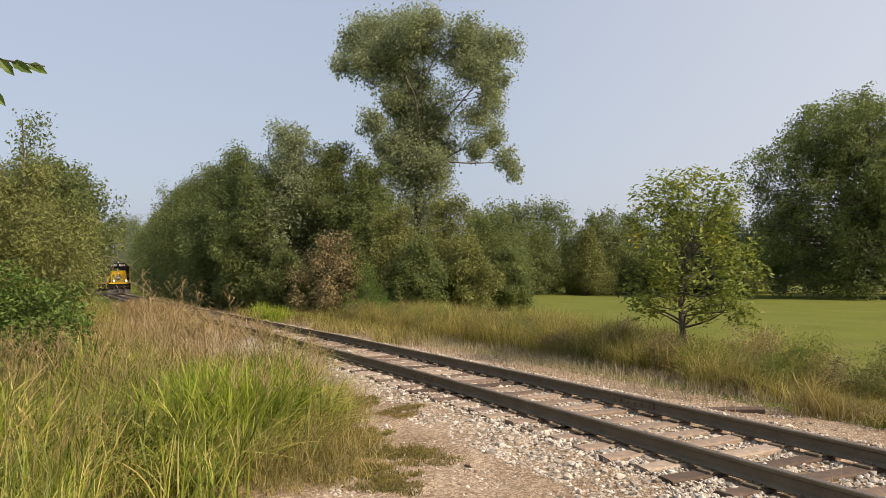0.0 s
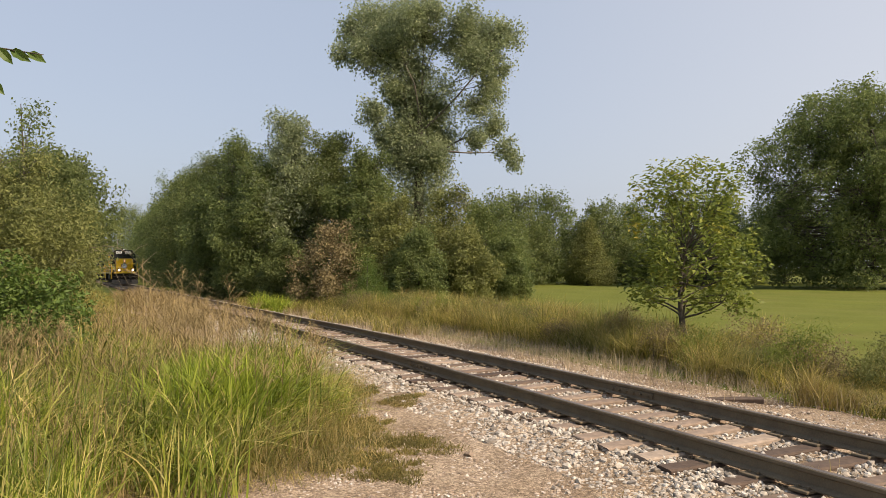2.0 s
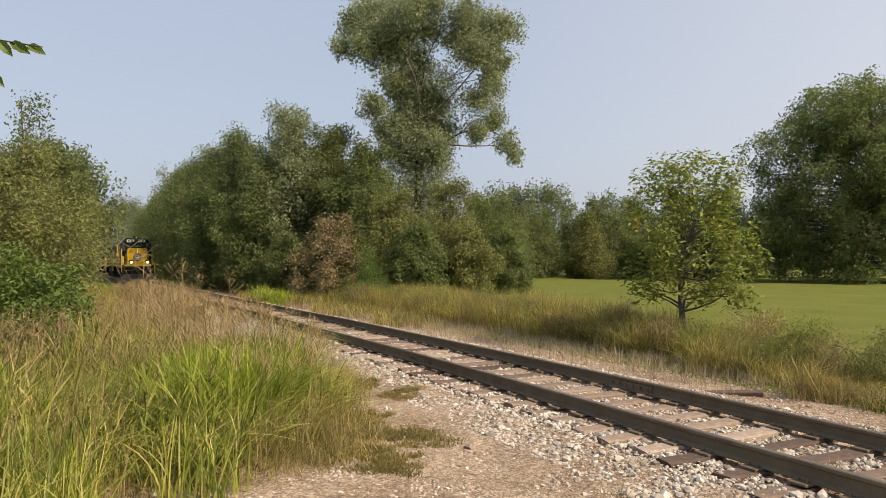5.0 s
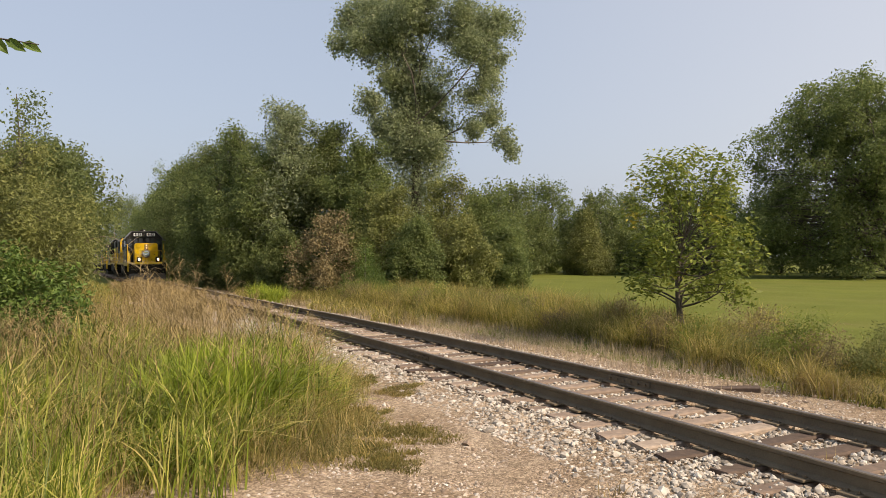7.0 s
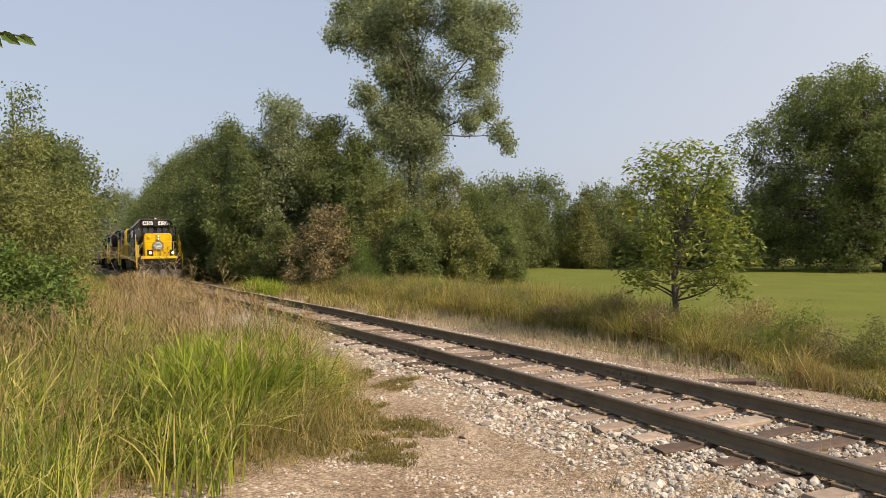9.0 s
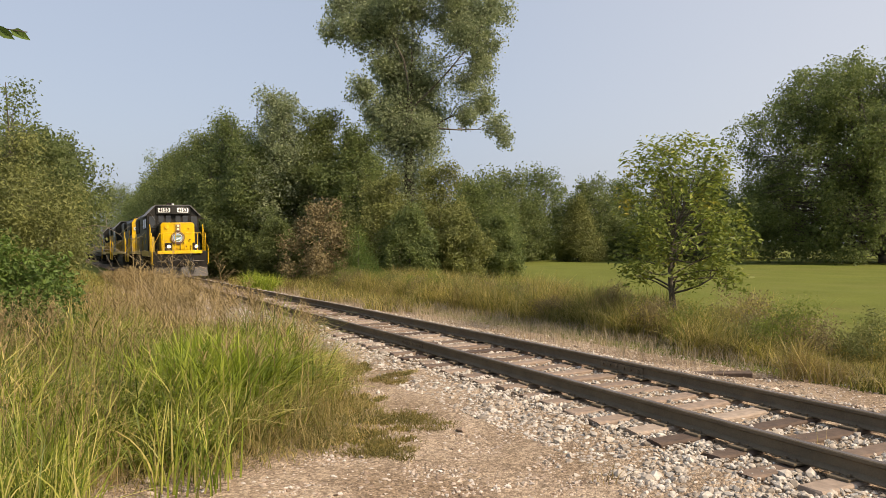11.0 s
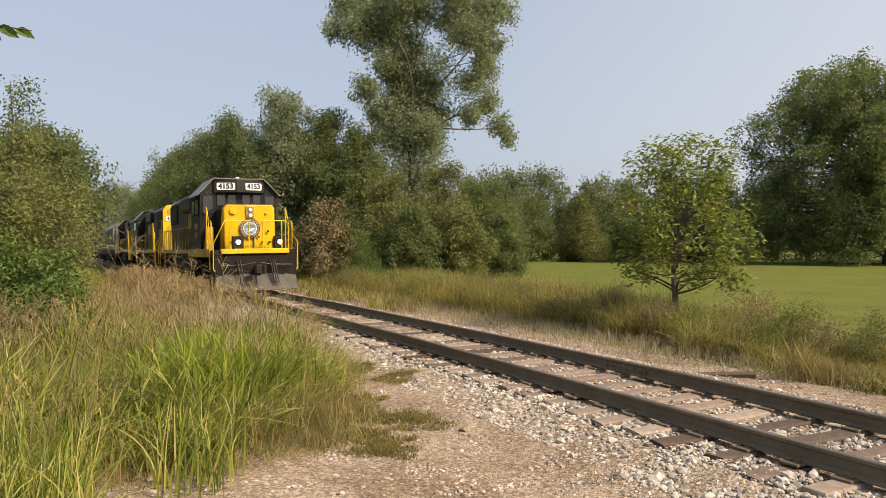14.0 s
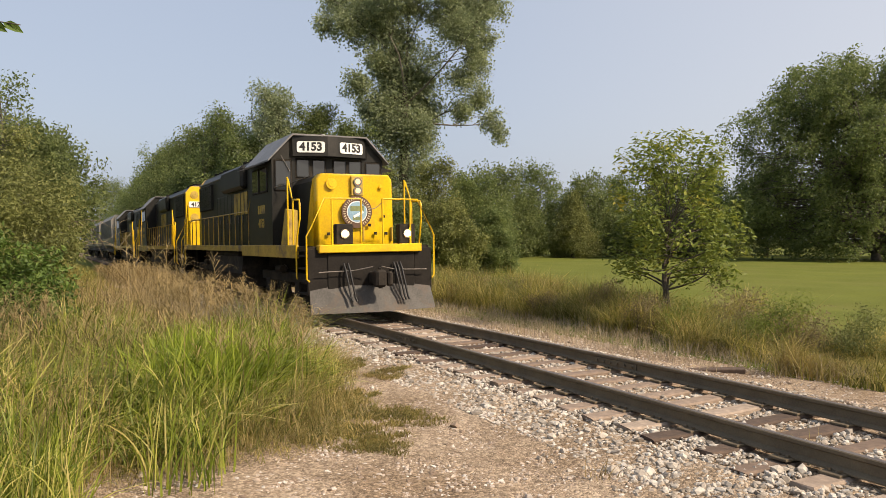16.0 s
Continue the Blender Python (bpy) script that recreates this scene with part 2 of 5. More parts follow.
# ---------------------------------------------------------------- ground
def grid_sheet(name, xs, ys, material, lift=0.0, jitter=0.0, keep=None):
    X, Y = np.meshgrid(xs, ys)
    rng = np.random.default_rng(5)
    Z = ground_z(X, Y) + lift + (rng.random(X.shape) - 0.5) * jitter
    D = offset_of(X, Y)
    Z -= np.clip(np.minimum((D + 9.0) / 1.0, (4.6 - D) / 0.6), 0, 1) * 0.25 * (np.abs(Y - 60) < 110) * np.where(Y > 40, np.clip((D + 2.0) / 0.6, 0, 1), 1)
    V = np.stack([X.ravel(), Y.ravel(), Z.ravel()], 1)
    nx, ny = len(xs), len(ys)
    i = (np.arange(ny - 1)[:, None] * nx + np.arange(nx - 1)[None, :]).ravel()
    F = np.stack([i, i + 1, i + nx + 1, i + nx], 1)
    if keep is not None:
        c = V[F].mean(1)
        F = F[keep(c[:, 0], c[:, 1])]
        used = np.unique(F)
        back = np.full(len(V), -1)
        back[used] = np.arange(len(used))
        V, F = V[used], back[F]
    return link_mesh(name, V, F, material, smooth=True)


def spread(lo, hi, step, out, grow=1.25):
    mid = list(np.arange(lo, hi, step))
    a, s = [], step
    v = hi
    while v < out:
        a.append(v)
        s *= grow
        v += s
    a.append(out)
    b, s = [], step
    v = lo
    while v > -out:
        s *= grow
        v -= s
        b.append(v)
    return np.array(sorted(b + mid + a))


ground = grid_sheet("ground", spread(-55, 60, 0.7, 2600), spread(-15, 125, 0.8, 2600), M_SOIL)
tagged(ground, "mown green field grass and rough soil", "ground", kind="structure")


# the ballast bed and the loose gravel beside it
def band(name, d0, d1, s0, s1, ds, dd, material, lift, edge=0.0):
    S, D = np.arange(s0, s1, ds), np.arange(d0, d1 + 1e-6, dd)
    rng = np.random.default_rng(3)
    V, F = [], []
    for a, s in enumerate(S):
        wob = edge * (math.sin(s * 0.9) + math.sin(s * 2.3 + 1) + 0.6 * math.sin(s * 5.1))
        for b, d in enumerate(D):
            dd2 = d + wob * (0 if 0 < b < len(D) - 1 else 1)
            x, y, _, _ = along(s, dd2)
            sink = -0.06 if b in (0, len(D) - 1) else 0
            V.append((x, y, float(ground_z(x, y)) + lift + sink + (rng.random() - 0.5) * 0.03))
    n = len(D)
    for a in range(len(S) - 1):
        for b in range(n - 1):
            i = a * n + b
            F.append((i, i + 1, i + n + 1, i + n))
    return link_mesh(name, V, F, material, smooth=True)


gravel = band("gravel_shoulder", -9.6, -1.2, -12, 50, 0.25, 0.3, M_GRAVEL, 0.012, 0.12)
tagged(gravel, "pinkish crushed limestone gravel beside the track", "gravel", kind="structure")
bed = band("ballast_bed", -1.3, 4.9, -40, 210, 0.4, 0.23, M_GRAVEL, 0.0, 0.1)
tagged(bed, "pale limestone ballast bed under the track", "ballast", kind="structure")

# ---------------------------------------------------------------- track
railway = tagged(new("railway_track"), "single railway track with rusty rails on weathered wooden ties", "railway track", kind="structure")
RAIL = [(-0.07, -0.168), (0.07, -0.168), (0.07, -0.155), (0.012, -0.130), (0.009, -0.05), (0.036, -0.035), (0.037, -0.008), (0.028, 0.0),
        (-0.028, 0.0), (-0.037, -0.008), (-0.036, -0.035), (-0.009, -0.05), (-0.012, -0.130), (-0.07, -0.155)]
CANT = 0.018


def rail(d0, lift):
    S = np.concatenate([np.arange(-45, 60, 0.5), np.arange(60, 215, 2.0)])
    V, F, mats = [], [], []
    n = len(RAIL)
    for s in S:
        wob = 0.006 * math.sin(s * 0.8 + d0)
        for u, z in RAIL:
            x, y, _, _ = along(s, d0 + u + wob)
            V.append((x, y, z + float(rail_z(y)) + lift + 0.004 * math.sin(s * 0.55 + d0)))
    for a in range(len(S) - 1):
        for b in range(n):
            i, j = a * n + b, a * n + (b + 1) % n
            F.append((i, i + n, j + n, j))
            mats.append(1 if b == 7 else 0)
    ob = link_mesh("rail", V, F, (M_RUST, M_RAILTOP), railway)
    ob.data.polygons.foreach_set("material_index", mats)
    return tagged(ob, "dark rusted steel rail with a worn head")


rail(-0.7525, -CANT / 2)
rail(0.7525, CANT / 2)


def box_bm(bm, x0, x1, y0, y1, z0, z1, m=None, bevel=0.0):
    r = bmesh.ops.create_cube(bm, size=1.0)["verts"]
    bmesh.ops.scale(bm, vec=(x1 - x0, y1 - y0, z1 - z0), verts=r)
    bmesh.ops.translate(bm, vec=((x0 + x1) / 2, (y0 + y1) / 2, (z0 + z1) / 2), verts=r)
    if m is not None:
        bmesh.ops.transform(bm, matrix=m, verts=r)
    if bevel:
        es = list({e for v in r for e in v.link_edges})
        bmesh.ops.bevel(bm, geom=es, offset=bevel, segments=1, affect='EDGES', profile=0.5)
    return r


def tie_mesh(seed):
    rng = random.Random(seed)
    bm = bmesh.new()
    n = 5
    rings = []
    for k in range(n + 1):
        u = -1.30 + 2.6 * k / n
        w, h = 0.112 + rng.uniform(-0.012, 0.008), rng.uniform(-0.012, 0.006)
        c = 0.018
        ring = [bm.verts.new((u + rng.uniform(-0.02, 0.02) * (k in (0, n)), yy, zz)) for yy, zz in
                ((-w, -0.16), (w, -0.16), (w, -c + h), (w - c, h), (-w + c, h), (-w, -c + h))]
        rings.append(ring)
    for a, b in zip(rings, rings[1:]):
        for k in range(6):
            bm.faces.new((a[k], b[k], b[(k + 1) % 6], a[(k + 1) % 6]))
    bm.faces.new(rings[0])
    bm.faces.new(rings[-1][::-1])
    bmesh.ops.recalc_face_normals(bm, faces=bm.faces)
    me = bpy.data.meshes.new("tie")
    bm.to_mesh(me)
    bm.free()
    me.materials.append(M_TIE)
    return me


def plate_mesh():
    bm = bmesh.new()
    box_bm(bm, -0.17, 0.17, -0.095, 0.095, -0.012, 0.012, bevel=0.004)
    for sx in (-0.095, 0.095):
        for sy in (-0.05, 0.05):
            box_bm(bm, sx - 0.014, sx + 0.014, sy - 0.014, sy + 0.014, 0.012, 0.04, bevel=0.004)
    me = bpy.data.meshes.new("tie_plate")
    bm.to_mesh(me)
    bm.free()
    me.materials.append(M_RUST)
    return me


TIES = [tie_mesh(k) for k in range(7)]
PLATE = plate_mesh()
_rt = random.Random(11)
tie_at = []
s = -14.0
while s < 130:
    x, y, dx, dy = along(s, _rt.uniform(-0.10, 0.06))
    ob = new("tie", TIES[_rt.randrange(7)])
    ob.parent = railway
    yaw = math.degrees(math.atan2(-dx, dy)) + _rt.uniform(-2.5, 2.5)
    sink = _rt.uniform(-0.02, 0.006)
    ob.matrix_basis = pose(x, y, float(rail_z(y)) - 0.182 + sink, _rt.uniform(-1, 1), _rt.uniform(-0.4, 0.4) - 0.7, yaw)
    tie_at.append(s)
    if s < 40:
        for d0, lift in ((-0.7525, -CANT / 2), (0.7525, CANT / 2)):
            px, py, _, _ = along(s, d0)
            pl = new("tie_plate", PLATE)
            pl.parent = railway
            pl.matrix_basis = pose(px, py, float(rail_z(py)) - 0.176 + lift, 0, 0, yaw)
    s += 0.53 + _rt.uniform(-0.05, 0.05)


def joint(s, d0, lift):
    x, y, dx, dy = along(s, d0)
    for side in (-1, 1):
        bm = bmesh.new()
        box_bm(bm, side * 0.012, side * 0.034, -0.46, 0.46, -0.14, -0.045, bevel=0.006)
        for k in range(6):
            r = bmesh.ops.create_cone(bm, cap_ends=True, segments=8, radius1=0.018, radius2=0.016, depth=0.03)["verts"]
            bmesh.ops.transform(bm, matrix=pose(side * 0.045, -0.38 + 0.152 * k, -0.09, 0, 90, 0), verts=r)
        ob = part("joint_bar", bm, M_RUST, railway, "bolted rusty joint bar")
        ob.matrix_basis = pose(x, y, lift + float(rail_z(y)), 0, 0, math.degrees(math.atan2(-dx, dy)))


joint(s_of(14.3), -0.7525, -CANT / 2)
joint(s_of(10.7), 0.7525, CANT / 2)
joint(s_of(26.0), 0.7525, CANT / 2)

# an old broken tie left beyond the track
ob = new("old_tie", TIES[2])
ob.matrix_basis = pose(4.75, 13.1, float(ground_z(4.75, 13.1)) + 0.04, 6, -4, -22) @ Matrix.Diagonal((0.5, 0.8, 0.7, 1))
tagged(ob, "broken weathered tie lying beyond the track", "timber")
# ---------------------------------------------------------------- plants
def leaf_mesh(C, out, size, rng, up=0.35, aspect=0.5):
    """Folded four-cornered leaves at C, turned outwards and up at random."""
    n = len(C)
    nrm = out * 0.6 + rng.normal(size=(n, 3)) * 0.6
    nrm[:, 2] += up
    nrm /= np.linalg.norm(nrm, axis=1, keepdims=True) + 1e-9
    t = rng.normal(size=(n, 3))
    t -= (t * nrm).sum(1, keepdims=True) * nrm
    t /= np.linalg.norm(t, axis=1, keepdims=True) + 1e-9
    b = np.cross(nrm, t)
    L = (size * rng.uniform(0.6, 1.35, n))[:, None]
    W = L * aspect
    V = np.stack([C - t * L * 0.5, C + b * W * 0.5 + nrm * W * 0.15, C + t * L * 0.5 - nrm * L * 0.1, C - b * W * 0.5 + nrm * W * 0.15], 1).reshape(-1, 3)
    i = np.arange(n) * 4
    F = np.concatenate([np.stack([i, i + 1, i + 2], 1), np.stack([i, i + 2, i + 3], 1)])
    return V, F


def tube(V, F, pts, radii, seg=6):
    base = len(V)
    for k, (p, r) in enumerate(zip(pts, radii)):
        d = (Vector(pts[min(k + 1, len(pts) - 1)]) - Vector(pts[max(k - 1, 0)])).normalized()
        a = d.orthogonal().normalized()
        b = d.cross(a)
        for j in range(seg):
            w = 2 * math.pi * j / seg
            V.append(tuple(Vector(p) + (a * math.cos(w) + b * math.sin(w)) * r))
    for k in range(len(pts) - 1):
        for j in range(seg):
            i0, i1 = base + k * seg + j, base + k * seg + (j + 1) % seg
            F.append((i0, i1, i1 + seg, i0 + seg))


def bend(a, b, rng, wob=0.12, n=5):
    a, b = np.array(a, float), np.array(b, float)
    L = np.linalg.norm(b - a)
    pts = []
    off = rng.normal(size=3) * wob * L
    for k in range(n + 1):
        u = k / n
        pts.append(tuple(a + (b - a) * u + off * math.sin(math.pi * u) + np.array((0, 0, 0.08 * L)) * math.sin(math.pi * u)))
    return pts


def tree(name, label, category, base, clumps, trunk, leaf_mat, leaf_size, n_leaves, seed, crown="crown", aspect=0.55, fork=0.35, group="", fluff=0.35, limbs=None, up=0.45, loose=0.5):
    """clumps: (x, y, z, r) from the base. trunk: height of the main stem and its radius."""
    rng = np.random.default_rng(seed)
    root = tagged(new(name), label, category, group)
    z0 = float(ground_z(base[0], base[1]))
    root.location = (base[0], base[1], z0)
    V, F = [], []
    th, tr = trunk
    stem = bend((0, 0, -0.15), (rng.normal() * 0.03 * th, rng.normal() * 0.03 * th, th), rng, 0.03, 8)
    tube(V, F, stem, [tr * (1.25 if k == 0 else 1 - 0.75 * k / 8) for k in range(9)], 8)
    for x, y, z, r in (limbs or clumps):
        h = max(0.0, min(0.95, (z - r * 0.3) / th * (0.55 + 0.35 * rng.random()))) if th else 0
        k = h * 8
        i = int(k)
        a = np.array(stem[i]) * (1 - k + i) + np.array(stem[min(8, i + 1)]) * (k - i)
        br = tr * (1 - 0.75 * h) * fork
        limb = bend(a, (x, y, z), rng)
        tube(V, F, limb, [br * (1 - 0.8 * j / 5) for j in range(6)], 5)
        for q in range(3):
            v = rng.normal(size=3)
            v = v / np.linalg.norm(v) * r * 0.85
            v[2] = abs(v[2]) * 0.8
            tube(V, F, bend(limb[3 + q % 2], (x + v[0], y + v[1], z + v[2]), rng, 0.1, 3), [br * 0.35, br * 0.25, br * 0.15, br * 0.06], 4)
    link_mesh("trunk", V, F, M_BARK, root, True)
    w = np.array([c[3] ** 2 for c in clumps])
    counts = np.maximum(20, n_leaves * w / w.sum()).astype(int)
    CC, OO = [], []
    for (x, y, z, r), cnt in zip(clumps, counts):
        # small sprays inside each clump give an uneven outline
        ns = max(6, int(cnt / 30))
        v = rng.normal(size=(ns, 3))
        v /= np.linalg.norm(v, axis=1, keepdims=True)
        rad = r * (0.45 + 0.6 * rng.random(ns) ** 0.7)
        sc = np.array((x, y, z)) + v * rad[:, None] * np.array((1, 1, 0.9))
        pick = rng.integers(0, ns, cnt)
        o = np.clip(rng.normal(size=(cnt, 3)), -1.5, 1.5) * min(max(r * fluff * 0.5, 1.35 * leaf_size), loose)
        p = sc[pick] + o
        CC.append(p)
        OO.append(v[pick])
    C, O = np.concatenate(CC), np.concatenate(OO)
    keep = C[:, 2] > 0.05
    V2, F2 = leaf_mesh(C[keep], O[keep], leaf_size, rng, up, aspect)
    link_mesh(crown, V2, F2, leaf_mat, root)
    return root


def crown_of(h, r, low, seed, n=16, top=0.75, squash=1.0):
    """An uneven crown: many clumps through an egg of height h and radius r that begins at low, with a few shoots on top."""
    rng = random.Random(seed)
    out = []
    n = int(n * 2.2)
    for k in range(n):
        u = (k + rng.random()) / n
        z = low + (h - low) * (0.05 + 0.88 * u)
        prof = math.sin(math.pi * min(1, 0.18 + 0.80 * u)) ** 0.6 if u > 0.3 else 0.85 + 0.15 * u / 0.3
        a = k * 2.4 + rng.uniform(-0.5, 0.5)
        d = r * prof * (0.25 + 0.58 * rng.random() ** 0.6)
        cr = r * rng.uniform(0.20, 0.36)
        if u > top:
            d *= 0.7
            cr *= 0.75
        z = min(z, h - cr * 0.8)
        out.append((d * math.cos(a) * squash, d * math.sin(a), max(z, cr * 0.5), cr))
    for k in range(4):
        a = rng.uniform(0, 6.28)
        d = r * rng.uniform(0.1, 0.5)
        for q in range(3):
            out.append((d * math.cos(a), d * math.sin(a), h * rng.uniform(0.90, 0.95) + q * r * 0.09, r * (0.13 - 0.03 * q)))
    return out


# the tall cottonwood
# lobes of the crown: across, height, radius, from the foot of the stem
LOBES = [(-4, 21.2, 1.9), (-2, 21.6, 1.8), (-5.6, 20.5, 1.2), (-0.6, 20.7, 1.5), (-3.3, 19.1, 2), (-1.2, 18.7, 1.7), (-5.9, 18.1, 0.9), (-4.4, 17.8, 1.1),
          (0.7, 21.3, 1.2), (0.6, 19.4, 1.1), (3.1, 20.5, 1.5), (4.6, 19.6, 1.7), (5.9, 19.1, 1.2), (4, 17.8, 1.8), (5.9, 17.3, 1.1), (2.4, 18.7, 1),
          (5.3, 16, 1.2), (-0.4, 16.6, 1.5), (-1.9, 15.4, 1.2), (-3.4, 13.5, 1.2), (-0.9, 14.2, 1.5), (0.8, 13.8, 1.5), (-2.8, 12, 1.1), (-0.7, 12.1, 1.7),
          (1.3, 11.8, 1.4), (4.5, 14.2, 1.2), (5.4, 12.7, 1.2), (3.9, 11.8, 0.9), (6.5, 11, 0.9), (7.1, 10.1, 0.6), (-1.7, 10.2, 1.5), (0.7, 10.2, 1.3)]
_rc = random.Random(23)
cotton = [(x, _rc.uniform(-2.2, 2.2), z, r) for x, z, r in LOBES]
poplar = []
for x, y, z, r in cotton:
    for q in range(15):
        v = Vector((_rc.gauss(0, 1), _rc.gauss(0, 1), _rc.gauss(0, 1))).normalized() * r * _rc.uniform(0.15, 1.08)
        poplar.append((x + v.x, y + v.y, z + v.z, r * _rc.uniform(0.28, 0.48)))
for q in range(34):
    poplar.append((_rc.uniform(-2.4, 2.0), _rc.uniform(-2.2, 0.6), 2.6 + 0.42 * q, _rc.uniform(0.8, 1.3)))
tree("cottonwood_tree", "tall grey-green cottonwood with forked limbs and airy foliage", "tree", (-1.65, 58.0), poplar, (15.5, 0.5), M_LEAF_SILVER, 0.19, 105000, 2, fork=0.36, fluff=1.5, limbs=cotton[::2], aspect=0.7, loose=0.62)

# the hedge of trees along the far side of the track
ROW = [(-56, 150, 14, 6.5), (-46, 128, 13, 5.6), (-38.2, 108, 12, 5.2), (-31.4, 92, 12.8, 5.4), (-25.6, 79, 12.2, 5.2), (-20.2, 69, 12.4, 5.2), (-15.8, 61, 11.7, 4.8), (-11.4, 57, 13.2, 3.8),
       (-8.4, 56.5, 11.4, 3.4), (-5.6, 54, 9.6, 3.2), (-27.6, 86, 11.4, 4.4), (-41, 118, 13, 5.2), (-13.4, 56, 9.0, 3.6), (-18.0, 63, 9.0, 3.8), (-95, 236, 19, 10), (-80, 215, 18, 10), (-70, 190, 16, 8), (-127, 300, 25, 12), (-116, 285, 24, 11)]
for k, (x, y, h, r) in enumerate(ROW):
    tree("hedgerow_tree", "grey-green hedgerow tree with an open leafy top" if k == 7 else "dense dark green hedgerow tree reaching to the ground", "tree", (x, y), crown_of(h + 1.0, r, 0.2, 40 + k, 32), (h * 0.75, 0.16),
         (M_LEAF_SILVER if k == 7 else M_LEAF_DARK if k % 3 else M_LEAF_MID), 0.21 if y < 100 else 0.36, 34000 if y < 100 else 12000, 60 + k, group="trees along the track", fluff=0.6, loose=0.6)
SHRUBS = [(-10.4, 51, 4.0, 2.0, M_LEAF_DARK), (-7.0, 47.5, 5.0, 2.4, M_LEAF_BROWN), (-3.4, 49, 6.6, 2.9, M_LEAF_OLIVE), (0.2, 50, 7.2, 3.0, M_LEAF_OLIVE), (3.0, 53, 6.6, 2.8, M_LEAF_MID),
          (-1.6, 46, 4.4, 2.0, M_LEAF_MID), (1.6, 47, 4.2, 1.9, M_LEAF_OLIVE), (4.2, 50, 3.8, 1.7, M_LEAF_MID)]
for k, (x, y, h, r, m) in enumerate(SHRUBS):
    lab = {M_LEAF_DARK: "dark green shrub in the shade of the trees", M_LEAF_BROWN: "half-dead brown shrub with thin twigs", M_LEAF_OLIVE: "olive green shrub with yellowing leaves", M_LEAF_MID: "leafy green shrub before the trees"}[m]
    tree("shrub", lab, "shrub", (x, y), crown_of(h, r, 0.1, 80 + k, 14), (h * 0.6, 0.07), m, 0.17, 16000 if m is not M_LEAF_BROWN else 7000, 90 + k)
# juniper
jun = [(0.25 * math.cos(k * 2.4) * (1.6 - k * 0.1) * 2, 0.5 * math.sin(k * 2.4) * (1.6 - k * 0.1), 0.4 + 0.2 * k, max(0.25, 0.85 - 0.045 * k)) for k in range(15)]
tree("juniper_bush", "bright green pointed juniper bush at the edge of the trees", "bush", (-3.9, 40.0), jun, (3.0, 0.06), M_LEAF_VINE, 0.10, 9000, 7, aspect=0.3)

# far side of the field
FAR = [(9, 96, 11.2, 5.6), (15, 108, 12.6, 5.6), (21, 104, 10.6, 5.2), (27, 112, 11.8, 5.6), (34, 110, 12.0, 5.8), (41, 112, 12.6, 6.0), (48, 108, 12.2, 6.0), (56, 100, 13, 6.5), (4.5, 84, 8.8, 4.4), (12, 101, 6, 4.5), (24, 100, 5.5, 4), (30, 101, 6, 4.5), (37, 101, 6, 4.5)]
for k, (x, y, h, r) in enumerate(FAR):
    tree("field_tree", "green broadleaf tree at the far edge of the field", "tree", (x, y), crown_of(h, r + 0.9, 0.0, 140 + k, 26), (h * 0.7, 0.2), M_LEAF_MID if k % 2 else M_LEAF_DARK, 0.32, 16000, 160 + k, group="trees across the field")
tree("ivy_cone_tree", "rounded cone of pale green vine over a tree", "tree", (17.8, 94), [(1.9 * math.cos(k * 2.4) * (1 - k / 19), 1.9 * math.sin(k * 2.4) * (1 - k / 19), 0.9 + k * 0.42, 1.7 * (1 - k / 24)) for k in range(17)], (6, 0.2), M_LEAF_OLIVE, 0.22, 26000, 9, fluff=0.12, loose=0.3)


def broad_crown(rx, ry, h, n, seed):
    """One wide dome of foliage down to the grass, its boughs ending in drooping sprays."""
    rng = random.Random(seed)
    out = []
    for k in range(n):
        u = -0.93 + 1.86 * (k + rng.random()) / n
        a = k * 2.399 + rng.uniform(-0.3, 0.3)
        w = math.sqrt(1 - u * u) if u > 0 else 1 - 0.12 * u * u
        f = 0.30 + 0.63 * rng.random() ** 0.6
        cr = rx * rng.uniform(0.09, 0.17)
        out.append((rx * w * f * math.cos(a), ry * w * f * math.sin(a), max(cr * 0.6, h * 0.5 * (1 + u * 0.95) * rng.uniform(0.94, 1.0)), cr))
        if k % 3 == 0:
            for q in range(4):
                out.append((rx * w * (f + 0.05 * q) * math.cos(a), ry * w * (f + 0.05 * q) * math.sin(a), h * 0.5 * (1 + u * 0.93) + 0.35 * cr * (1 - 0.5 * q * q / 4), cr * (0.5 - 0.09 * q)))
    return out


for k, (x, y, h, rx, ry, n, cnt) in enumerate(((47.2, 80, 22.4, 15.6, 10.0, 190, 130000), (68, 84, 23.0, 13.0, 10.0, 60, 30000), (31.5, 92, 10.5, 5.5, 5.0, 40, 14000))):
    tree("shade_tree", "large dark green shade tree with drooping boughs on the field", "tree", (x, y), broad_crown(rx, ry, h, n, 200 + k), (h * 0.6, 0.45), M_LEAF_MID, 0.31, cnt, 210 + k, group="big trees on the field")

# the near side, by the left of the track
LEFT = [(-10.4, 17.5, 4.3, 2.5, M_LEAF_OLIVE), (-13.9, 22.5, 5.1, 3.0, M_LEAF_OLIVE), (-16.6, 27, 5.9, 3.4, M_LEAF_OLIVE), (-17.5, 33.5, 6.9, 3.3, M_LEAF_DARK), (-20.8, 41, 8.0, 3.6, M_LEAF_DARK),
        (-26.6, 52, 8.6, 3.8, M_LEAF_DARK), (-36, 66, 9.4, 4, M_LEAF_DARK), (-46, 84, 11, 5, M_LEAF_DARK), (-20.6, 34, 4.0, 2.0, M_LEAF_DARK), (-25.2, 43, 4.2, 2.2, M_LEAF_DARK), (-130, 240, 20, 10, M_LEAF_DARK)]
